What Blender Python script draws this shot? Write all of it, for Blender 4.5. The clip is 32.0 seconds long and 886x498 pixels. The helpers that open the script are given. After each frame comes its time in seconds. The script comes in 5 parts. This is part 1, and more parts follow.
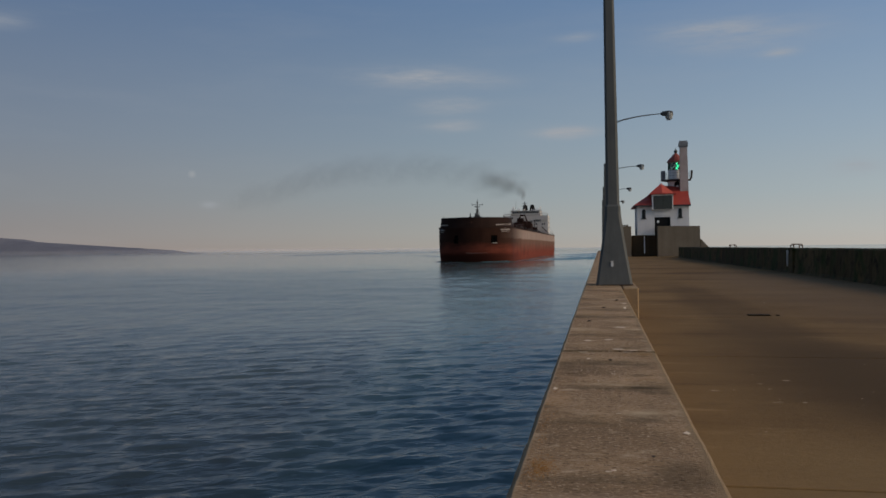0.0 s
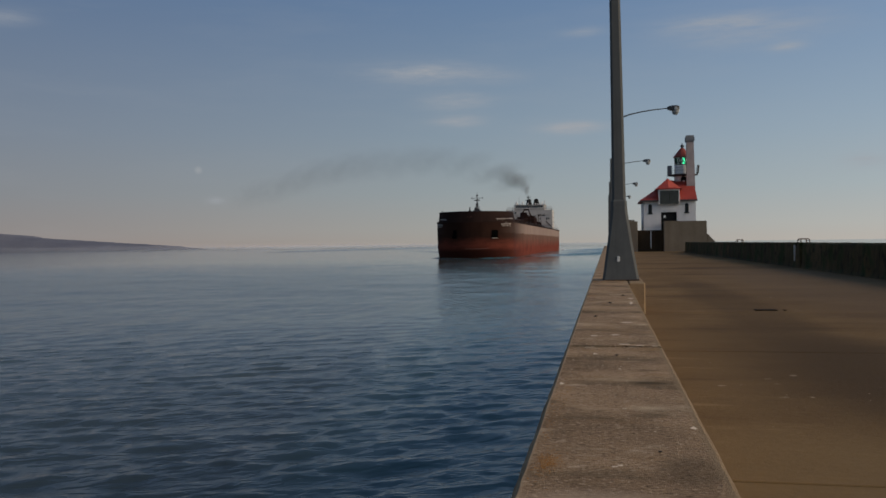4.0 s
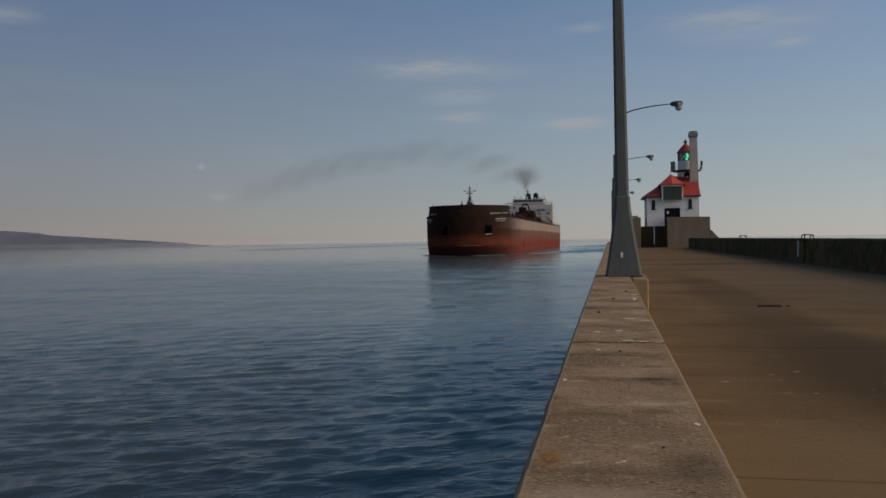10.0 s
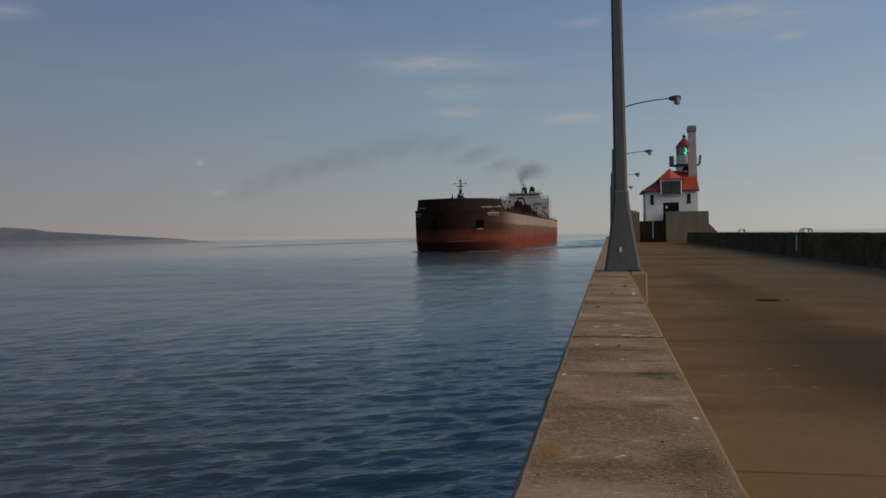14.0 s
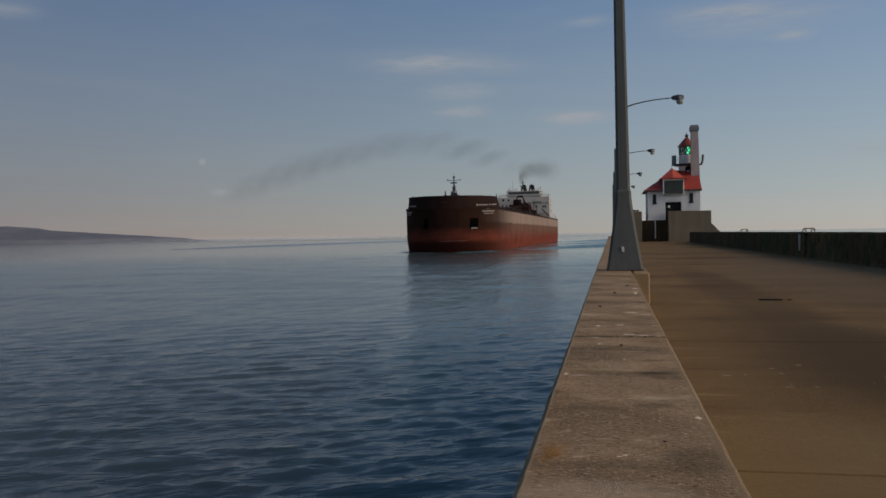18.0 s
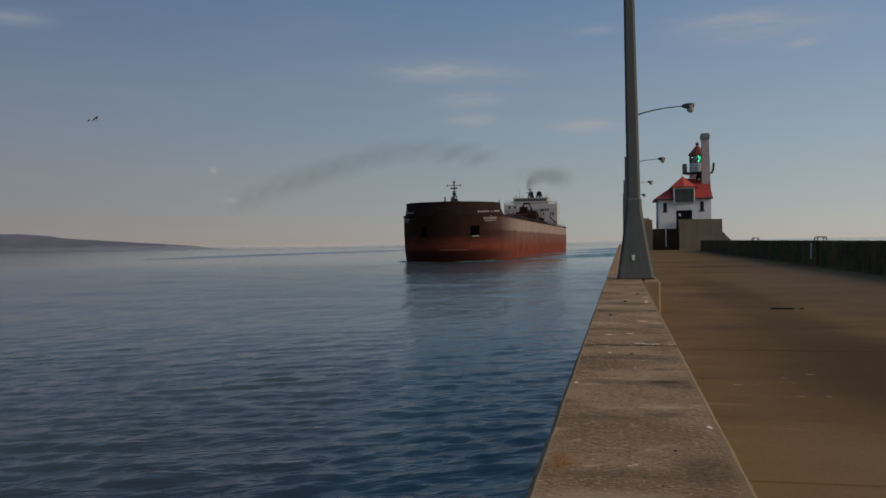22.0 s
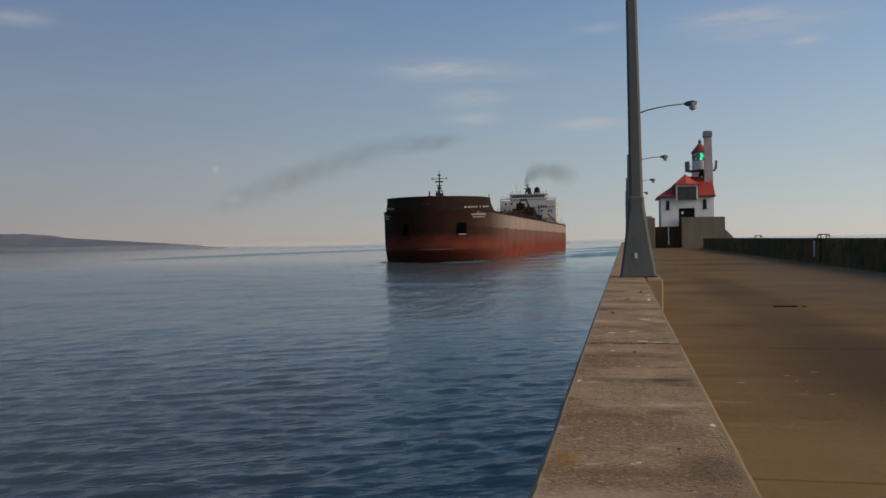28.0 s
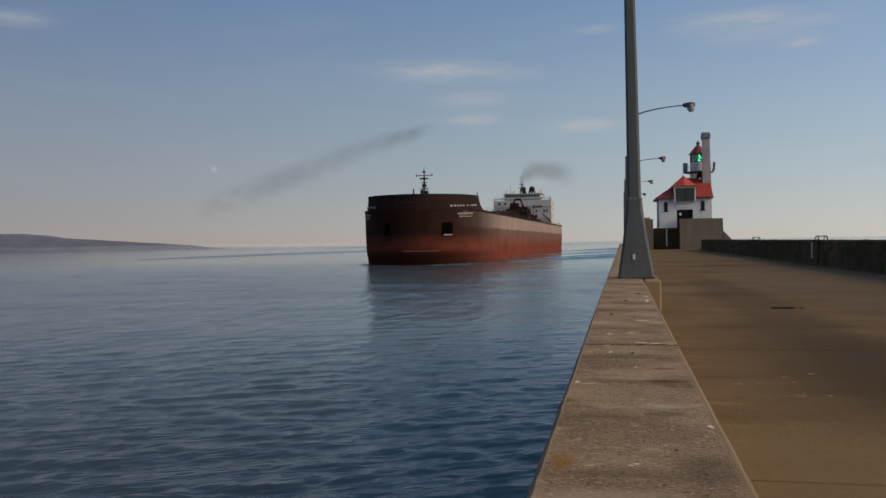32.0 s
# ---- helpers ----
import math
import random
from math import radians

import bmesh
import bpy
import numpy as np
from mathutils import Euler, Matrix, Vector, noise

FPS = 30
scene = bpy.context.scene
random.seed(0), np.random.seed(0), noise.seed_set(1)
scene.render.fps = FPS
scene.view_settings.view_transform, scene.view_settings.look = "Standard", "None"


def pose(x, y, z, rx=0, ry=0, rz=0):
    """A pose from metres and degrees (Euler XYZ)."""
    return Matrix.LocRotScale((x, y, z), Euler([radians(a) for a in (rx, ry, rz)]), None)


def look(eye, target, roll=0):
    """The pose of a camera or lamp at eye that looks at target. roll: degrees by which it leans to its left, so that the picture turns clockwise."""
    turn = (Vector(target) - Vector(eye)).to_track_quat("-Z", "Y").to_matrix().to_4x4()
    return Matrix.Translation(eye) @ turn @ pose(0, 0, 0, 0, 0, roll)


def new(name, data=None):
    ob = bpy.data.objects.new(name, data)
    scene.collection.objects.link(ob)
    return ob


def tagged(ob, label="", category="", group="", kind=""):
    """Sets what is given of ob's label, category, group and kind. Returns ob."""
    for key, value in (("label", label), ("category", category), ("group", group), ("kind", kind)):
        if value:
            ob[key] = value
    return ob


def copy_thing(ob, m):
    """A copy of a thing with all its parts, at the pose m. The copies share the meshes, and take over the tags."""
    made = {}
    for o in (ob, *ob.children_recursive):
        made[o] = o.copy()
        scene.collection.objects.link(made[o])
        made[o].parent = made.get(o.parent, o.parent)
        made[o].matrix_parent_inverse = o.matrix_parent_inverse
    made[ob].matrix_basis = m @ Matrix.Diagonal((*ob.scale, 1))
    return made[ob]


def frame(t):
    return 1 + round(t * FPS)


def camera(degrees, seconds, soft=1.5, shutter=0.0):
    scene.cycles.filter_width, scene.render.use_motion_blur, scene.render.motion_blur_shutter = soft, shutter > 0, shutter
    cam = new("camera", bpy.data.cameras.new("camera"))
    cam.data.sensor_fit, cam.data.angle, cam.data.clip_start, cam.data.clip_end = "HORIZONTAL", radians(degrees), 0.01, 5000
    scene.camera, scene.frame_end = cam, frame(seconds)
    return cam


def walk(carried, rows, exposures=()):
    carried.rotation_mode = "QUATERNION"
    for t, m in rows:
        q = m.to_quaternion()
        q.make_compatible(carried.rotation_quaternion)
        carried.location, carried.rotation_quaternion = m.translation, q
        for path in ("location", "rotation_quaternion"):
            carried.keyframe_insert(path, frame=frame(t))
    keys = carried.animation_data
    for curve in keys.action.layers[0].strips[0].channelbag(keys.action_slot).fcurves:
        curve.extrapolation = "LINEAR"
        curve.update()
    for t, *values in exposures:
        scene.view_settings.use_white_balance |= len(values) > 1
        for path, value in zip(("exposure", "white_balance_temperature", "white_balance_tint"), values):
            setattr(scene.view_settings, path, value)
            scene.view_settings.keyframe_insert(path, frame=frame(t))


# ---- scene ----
# World: x across the pier, y along it towards the lake, z up, water a little below 0. Metres.
EYE = Vector((0.0, 0.0, 4.6))
DECK, COPING = 3.28, 3.85

# seconds, pan, tilt, roll in degrees of the hand-held view
VIEWS = [
    (0, -10.472, -0.058, -0.65), (0.5, -10.509, -0.092, -0.73), (1, -10.615, -0.085, -0.72), (1.5, -10.672, -0.193, -0.76),
    (2, -10.773, -0.297, -0.81), (2.5, -10.840, -0.312, -0.77), (3, -10.840, -0.351, -0.78), (3.5, -10.862, -0.350, -0.78),
    (5.5, -10.953, -0.432, -0.76), (6, -11.020, -0.454, -0.84), (6.5, -11.045, -0.542, -0.79), (7, -11.117, -0.595, -0.79),
    (7.5, -11.055, -0.633, -0.83), (8, -11.075, -0.629, -0.85), (8.5, -11.054, -0.589, -0.78), (9, -11.063, -0.581, -0.81),
    (9.5, -11.105, -0.589, -0.78), (10, -11.100, -0.612, -0.85), (10.5, -11.100, -0.570, -0.83), (11, -11.109, -0.628, -0.82),
    (11.5, -11.059, -0.688, -0.82), (12, -11.115, -0.691, -1.06), (12.5, -11.271, -0.880, -0.97), (13, -11.135, -0.973, -1.07),
    (13.5, -11.044, -0.922, -1.10), (14, -11.025, -0.936, -1.02), (14.5, -11.075, -0.929, -1.03), (16.5, -11.062, -0.996, -0.96),
    (17, -11.088, -0.941, -0.98), (17.5, -11.133, -1.007, -0.99), (18, -11.177, -0.981, -0.97), (18.5, -11.435, -0.815, -1.10),
    (19, -11.619, -0.618, -0.90), (19.5, -11.653, -0.524, -0.91), (20, -11.683, -0.474, -0.92), (20.5, -11.767, -0.435, -0.86),
    (21, -11.740, -0.432, -0.87), (21.5, -11.802, -0.405, -0.94), (22, -11.842, -0.417, -0.91), (22.5, -11.843, -0.399, -0.93),
    (23, -11.838, -0.410, -0.90), (23.5, -11.891, -0.386, -0.91), (24, -11.947, -0.357, -0.93), (24.5, -11.911, -0.293, -1.00),
    (25, -11.843, -0.340, -1.01), (25.5, -11.782, -0.422, -0.93), (27.5, -11.964, -0.482, -1.06), (28, -12.015, -0.513, -1.07),
    (28.5, -11.958, -0.423, -0.96), (29, -11.879, -0.449, -0.92), (29.5, -11.897, -0.398, -0.93), (30, -11.928, -0.454, -0.87),
    (30.5, -11.944, -0.387, -0.92), (31, -11.891, -0.406, -0.89), (31.5, -11.896, -0.363, -0.88), (32, -11.888, -0.453, -0.95),
]


def view(pan, tilt, roll):
    a, p = radians(pan), radians(tilt)
    way = Vector((math.sin(a) * math.cos(p), math.cos(a) * math.cos(p), math.sin(p)))
    return look(EYE, EYE + way, roll)


cam = camera(55.18, 32.0, soft=1.6)
walk(cam, [(t, view(a, b, c)) for t, a, b, c in VIEWS], exposures=((0, -0.04), (12, -0.07), (18, -0.09), (25, -0.09), (27.3, 0.25), (32, 0.25)))

# ---------------------------------------------------------------- sky and sun
SUN_AZ, SUN_EL = 101.0, 24.0          # degrees clockwise from +y, and above the horizon


def node_tools(tree):
    def node(kind, **props):
        n = tree.nodes.new(kind)
        for key, value in props.items():
            if key == "op":
                n.operation = value
            elif key == "blend":
                n.blend_type = value
        return n

    def put(socket, value):
        if isinstance(value, bpy.types.NodeSocket):
            tree.links.new(value, socket)
        else:
            socket.default_value = value

    def m(op, a, b=0.0, c=0.0, clamp=False):
        n = node("ShaderNodeMath", op=op)
        n.use_clamp = clamp
        for s, v in zip(n.inputs, (a, b, c)):
            put(s, v)
        return n.outputs[0]

    def mix(fac, a, b, blend="MIX"):
        n = tree.nodes.new("ShaderNodeMix")
        n.data_type, n.blend_type = "RGBA", blend
        put(n.inputs[0], fac)
        put(n.inputs[6], a if isinstance(a, bpy.types.NodeSocket) else (*a, 1))
        put(n.inputs[7], b if isinstance(b, bpy.types.NodeSocket) else (*b, 1))
        return n.outputs[2]

    def ramp(fac, stops):
        n = node("ShaderNodeValToRGB")
        e = n.color_ramp.elements
        while len(e) < len(stops):
            e.new(0.5)
        for el, (pos, col) in zip(e, stops):
            el.position, el.color = pos, (*col, 1) if len(col) == 3 else col
        put(n.inputs[0], fac)
        return n.outputs[0]

    def noise_tex(vector, scale, detail=4.0, rough=0.55):
        n = node("ShaderNodeTexNoise")
        put(n.inputs["Vector"], vector)
        n.inputs["Scale"].default_value = scale
        n.inputs["Detail"].default_value = detail
        n.inputs["Roughness"].default_value = rough
        return n.outputs[0]

    def stretch(vector, sx, sy, sz):
        n = node("ShaderNodeMapping")
        put(n.inputs["Vector"], vector)
        n.inputs["Scale"].default_value = (sx, sy, sz)
        return n.outputs[0]
    return node, put, m, mix, ramp, noise_tex, stretch


# thin evening clouds: azimuth, elevation, half width, half height (degrees), strength
CLOUDS = [(-12.76, 11.42, 3.57, 0.71, 0.50),
          (-10.67, 11.39, 2.94, 0.50, 0.40),
          (-9.87, 9.50, 2.0, 0.52, 0.72),
          (-9.67, 8.20, 1.50, 0.34, 0.85),
          (-1.98, 7.59, 1.76, 0.34, 1.25),
          (11.27, 11.89, 1.01, 0.28, 0.6),
          (8.70, 13.09, 4.62, 0.92, 0.46),
          (7.01, 13.76, 3.36, 0.42, 0.40),
          (-38.37, 13.76, 1.68, 0.42, 0.45),
          (-25.84, 2.98, 0.50, 0.21, 0.70),
          (15.67, 4.73, 1.26, 0.42, 0.50),
          (-1.40, 13.70, 1.26, 0.29, 0.40),
          (-7.26, 11.01, 2.52, 0.50, 0.20)]
MOON = (-26.91, 4.97)


def make_world():
    world = bpy.data.worlds.new("evening_sky")
    scene.world = world
    world.use_nodes = True
    tree = world.node_tree
    tree.nodes.clear()
    node, put, m, mix, ramp, noise_tex, stretch = node_tools(tree)
    sky = node("ShaderNodeTexSky")
    sky.sky_type, sky.sun_disc = "NISHITA", False
    sky.sun_elevation, sky.sun_rotation = radians(SUN_EL), radians(SUN_AZ)
    sky.altitude, sky.air_density, sky.dust_density, sky.ozone_density = 200, 1.0, 1.2, 1.5
    way = node("ShaderNodeTexCoord").outputs["Generated"]
    split = node("ShaderNodeSeparateXYZ")
    put(split.inputs[0], way)
    x, y, z = split.outputs
    base = mix(1.0, sky.outputs[0], (SKY_GAIN,) * 3, "MULTIPLY")
    # the haze that lies over the cold lake: warm grey at the horizon, thinning upwards
    haze_colour = ramp(m("MULTIPLY", z, 2.2, clamp=True), HAZE)
    haze_depth = ramp(m("MULTIPLY", z, 1.0, clamp=True), [(0.0, (1, 1, 1)), (0.25, (0.9, 0.9, 0.9)), (0.65, (0.55, 0.55, 0.55)), (1.0, (0.4, 0.4, 0.4))])
    # brighter towards the sun
    side = m("ADD", m("MULTIPLY", x, math.sin(radians(100.0))), m("MULTIPLY", y, math.cos(radians(100.0))))
    glow = m("ADD", 1.205, m("MULTIPLY", side, 0.63))
    lit = node("ShaderNodeVectorMath")
    lit.operation = "SCALE"
    put(lit.inputs[0], haze_colour)
    put(lit.inputs["Scale"], glow)
    colour = mix(haze_depth, base, lit.outputs[0])
    # faint pink low down on the side away from the sun
    away = m("MULTIPLY", m("MULTIPLY", m("SUBTRACT", -0.34, side), 2.2, clamp=True), m("EXPONENT", m("MULTIPLY", m("MULTIPLY", z, z), -9.0)))
    colour = mix(away, colour, mix(1.0, colour, (1.075, 0.972, 1.0), "MULTIPLY"))
    az = m("MULTIPLY", m("ARCTAN2", x, y), 57.2958)
    el = m("MULTIPLY", m("ARCSINE", z), 57.2958)
    streaks = noise_tex(stretch(way, 9, 9, 60), 2.3, 6, 0.62)
    total = None
    for a, e, wa, we, k in CLOUDS:
        da = m("DIVIDE", m("SUBTRACT", az, a), wa)
        de = m("DIVIDE", m("SUBTRACT", el, e), we)
        r2 = m("ADD", m("MULTIPLY", da, da), m("MULTIPLY", de, de))
        g = m("MULTIPLY", m("EXPONENT", m("MULTIPLY", r2, -1.0)), k)
        total = g if total is None else m("ADD", total, g)
    wisps = m("MULTIPLY", m("SUBTRACT", streaks, 0.16, clamp=True), 2.3)
    amount = m("MULTIPLY", total, wisps, clamp=True)
    # faint high veil everywhere
    veil = m("MULTIPLY", m("SUBTRACT", noise_tex(stretch(way, 3, 3, 16), 1.6, 5, 0.6), 0.5, clamp=True), 0.35)
    colour = mix(m("ADD", amount, veil, clamp=True), colour, CLOUD_COLOUR)
    # the pale moon
    da, de = m("SUBTRACT", az, MOON[0]), m("SUBTRACT", el, MOON[1])
    r = m("SQRT", m("ADD", m("MULTIPLY", da, da), m("MULTIPLY", de, de)))
    disc = m("MULTIPLY", m("MULTIPLY", m("SUBTRACT", 0.31, r), 4.0, clamp=True), 0.28)
    colour = mix(disc, colour, (3.9, 3.9, 3.9))
    back = node("ShaderNodeBackground")
    put(back.inputs[0], colour)
    back.inputs[1].default_value = SKY_STRENGTH
    out = node("ShaderNodeOutputWorld")
    put(out.inputs[0], back.outputs[0])


SKY_GAIN, SKY_STRENGTH = 1.2, 0.12
HAZE = [(0.0, (3.11, 2.90, 2.63)), (0.04, (2.95, 2.98, 2.83)), (0.13, (2.46, 2.83, 2.99)), (0.28, (1.92, 2.47, 3.02)), (0.62, (0.97, 1.59, 2.68)), (1.0, (0.62, 0.98, 1.7))]
CLOUD_COLOUR = (2.92, 3.08, 3.34)
make_world()
# the low sun stands behind thin haze, so that its light is broad and soft
lamp = bpy.data.lights.new("sun", "SUN")
lamp.energy, lamp.angle, lamp.color = 2.3, radians(42.0), (1.0, 0.79, 0.56)
sun = new("sun", lamp)
a, e = radians(SUN_AZ), radians(SUN_EL)
sun_way = Vector((math.sin(a) * math.cos(e), math.cos(a) * math.cos(e), math.sin(e)))
sun.matrix_world = look(sun_way * 300, (0, 0, 0))

# ---------------------------------------------------------------- materials
def surface(name, dark, light, rough=0.7, scale=1.0, bump=0.2, metal=0.0, streaks=0.0, patches=None, spread=0.0, fine=14.0, toned_areas=None, lay=(1, 1, 1), rim=None):
    """Colour between dark and light by coarse and fine noise; patches: (colour, scale, amount); spread: change from
    piece to piece; toned_areas: (x, y, half width, half length, depth, colour) of darker and paler areas; rim: (x,
    width, colour) of worn edges.
    """
    mat = bpy.data.materials.new(name)
    mat.use_nodes = True
    tree = mat.node_tree
    node, put, m, mix, ramp, noise_tex, stretch = node_tools(tree)
    bsdf = tree.nodes["Principled BSDF"]
    co = node("ShaderNodeTexCoord").outputs["Object"]
    coarse = noise_tex(co, scale, 5, 0.6)
    grain = noise_tex(co, scale * fine, 6, 0.7)
    f = m("ADD", m("MULTIPLY", coarse, 0.6), m("MULTIPLY", grain, 0.4))
    if streaks:
        f = m("ADD", m("MULTIPLY", f, 1 - streaks), m("MULTIPLY", noise_tex(stretch(co, 3.0, 3.0, 0.12), scale * 1.5, 5, 0.6), streaks))
    if spread:
        f = m("ADD", f, m("MULTIPLY", m("SUBTRACT", node("ShaderNodeObjectInfo").outputs["Random"], 0.5), spread))
    colour = mix(m("MULTIPLY", m("SUBTRACT", f, 0.28), 2.3, clamp=True), dark, light)
    for pcol, pscale, amount in patches or ():
        p = noise_tex(stretch(co, *lay), pscale, 4, 0.62)
        colour = mix(m("MULTIPLY", m("SUBTRACT", p, 1.0 - amount), 7.0, clamp=True), colour, pcol)
    for cx, cy, rx, ry, depth, tint in toned_areas or ():
        split = node("ShaderNodeSeparateXYZ")
        put(split.inputs[0], co)
        u = m("DIVIDE", m("SUBTRACT", split.outputs[0], cx), rx)
        v = m("DIVIDE", m("SUBTRACT", split.outputs[1], cy), ry)
        r = m("ADD", m("SQRT", m("ADD", m("MULTIPLY", u, u), m("MULTIPLY", v, v))), m("MULTIPLY", m("SUBTRACT", noise_tex(stretch(co, 0.5, 1.0, 1.0), 0.45, 5, 0.6), 0.5), 0.8))
        area = m("MULTIPLY", m("SUBTRACT", 1.15, r, clamp=True), 1.7, clamp=True)
        colour = mix(m("MULTIPLY", area, depth), colour, tint)
    for spot, width, tint in rim or ():
        split = node("ShaderNodeSeparateXYZ")
        put(split.inputs[0], co)
        off = m("DIVIDE", m("ABSOLUTE", m("SUBTRACT", split.outputs[0], spot)), width)
        worn = m("SUBTRACT", m("ADD", m("SUBTRACT", 1.0, off), m("MULTIPLY", noise_tex(stretch(co, 1.0, 0.4, 1.0), 9.0, 5, 0.65), 1.4)), 0.75)
        colour = mix(m("MULTIPLY", m("MULTIPLY", worn, 1.6, clamp=True), 0.8), colour, tint)
    put(bsdf.inputs["Base Color"], colour)
    bsdf.inputs["Metallic"].default_value = metal
    if rough >= 0.75:
        bsdf.inputs["Specular IOR Level"].default_value = 0.12
    put(bsdf.inputs["Roughness"], m("ADD", rough - 0.08, m("MULTIPLY", grain, 0.16), clamp=True))
    if bump:
        b = node("ShaderNodeBump")
        b.inputs["Strength"].default_value = bump
        b.inputs["Distance"].default_value = 0.02 / max(scale, 0.2)
        put(b.inputs["Height"], m("ADD", m("MULTIPLY", coarse, 0.4), grain))
        put(bsdf.inputs["Normal"], b.outputs[0])
    return mat


def plain(name, colour, rough=0.6, metal=0.0, emit=0.0, transmission=0.0, gloss=0.5):
    mat = bpy.data.materials.new(name)
    mat.use_nodes = True
    bsdf = mat.node_tree.nodes["Principled BSDF"]
    bsdf.inputs["Base Color"].default_value = (*colour, 1)
    bsdf.inputs["Roughness"].default_value = rough
    bsdf.inputs["Metallic"].default_value = metal
    bsdf.inputs["Transmission Weight"].default_value = transmission
    bsdf.inputs["Specular IOR Level"].default_value = gloss
    if emit:
        bsdf.inputs["Emission Color"].default_value = (*colour, 1)
        bsdf.inputs["Emission Strength"].default_value = emit
    return mat


def hull_paint():
    mat = bpy.data.materials.new("hull_paint")
    mat.use_nodes = True
    tree = mat.node_tree
    node, put, m, mix, ramp, noise_tex, stretch = node_tools(tree)
    bsdf = tree.nodes["Principled BSDF"]
    co = node("ShaderNodeTexCoord").outputs["Object"]
    split = node("ShaderNodeSeparateXYZ")
    put(split.inputs[0], co)
    streak = noise_tex(stretch(co, 1, 1, 0.25), 0.16, 6, 0.62)
    wear = noise_tex(co, 0.12, 5, 0.6)
    scuff = noise_tex(stretch(co, 0.4, 0.4, 2.0), 0.4, 5, 0.65)
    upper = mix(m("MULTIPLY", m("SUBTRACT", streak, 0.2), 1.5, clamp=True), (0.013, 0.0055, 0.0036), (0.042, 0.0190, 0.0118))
    # sides abaft the bow, light painted in: upper band pale with sheen, brown below
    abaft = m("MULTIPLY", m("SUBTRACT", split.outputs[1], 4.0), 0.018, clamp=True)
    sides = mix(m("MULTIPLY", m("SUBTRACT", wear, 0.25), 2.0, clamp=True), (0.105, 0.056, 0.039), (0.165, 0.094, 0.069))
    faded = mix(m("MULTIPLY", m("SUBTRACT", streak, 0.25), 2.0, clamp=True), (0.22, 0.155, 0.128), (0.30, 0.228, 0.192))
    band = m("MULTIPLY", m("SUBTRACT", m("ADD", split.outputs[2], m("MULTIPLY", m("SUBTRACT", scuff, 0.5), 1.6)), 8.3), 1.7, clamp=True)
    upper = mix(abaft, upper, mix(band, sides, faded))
    lower = mix(m("MULTIPLY", m("SUBTRACT", wear, 0.3), 2.2, clamp=True), (0.112, 0.026, 0.016), (0.210, 0.053, 0.032))
    # wet forefoot under the knuckle of the bow, its shade painted in dark
    lower = mix(m("MULTIPLY", m("SUBTRACT", 1.0, abaft), m("MULTIPLY", m("SUBTRACT", 3.7, split.outputs[2]), 0.4, clamp=True)), lower, (0.046, 0.0135, 0.009))
    edge = m("ADD", split.outputs[2], m("MULTIPLY", m("SUBTRACT", scuff, 0.5), 5.0))
    colour = mix(m("MULTIPLY", m("SUBTRACT", edge, 2.2), 0.20, clamp=True), lower, upper)
    put(bsdf.inputs["Base Color"], colour)
    bsdf.inputs["Roughness"].default_value = 0.9
    bsdf.inputs["Specular IOR Level"].default_value = 0.08
    b = node("ShaderNodeBump")
    b.inputs["Strength"].default_value, b.inputs["Distance"].default_value = 0.25, 0.25
    put(b.inputs["Height"], noise_tex(stretch(co, 0.5, 0.5, 0.35), 0.5, 2, 0.5))
    put(bsdf.inputs["Normal"], b.outputs[0])
    return mat


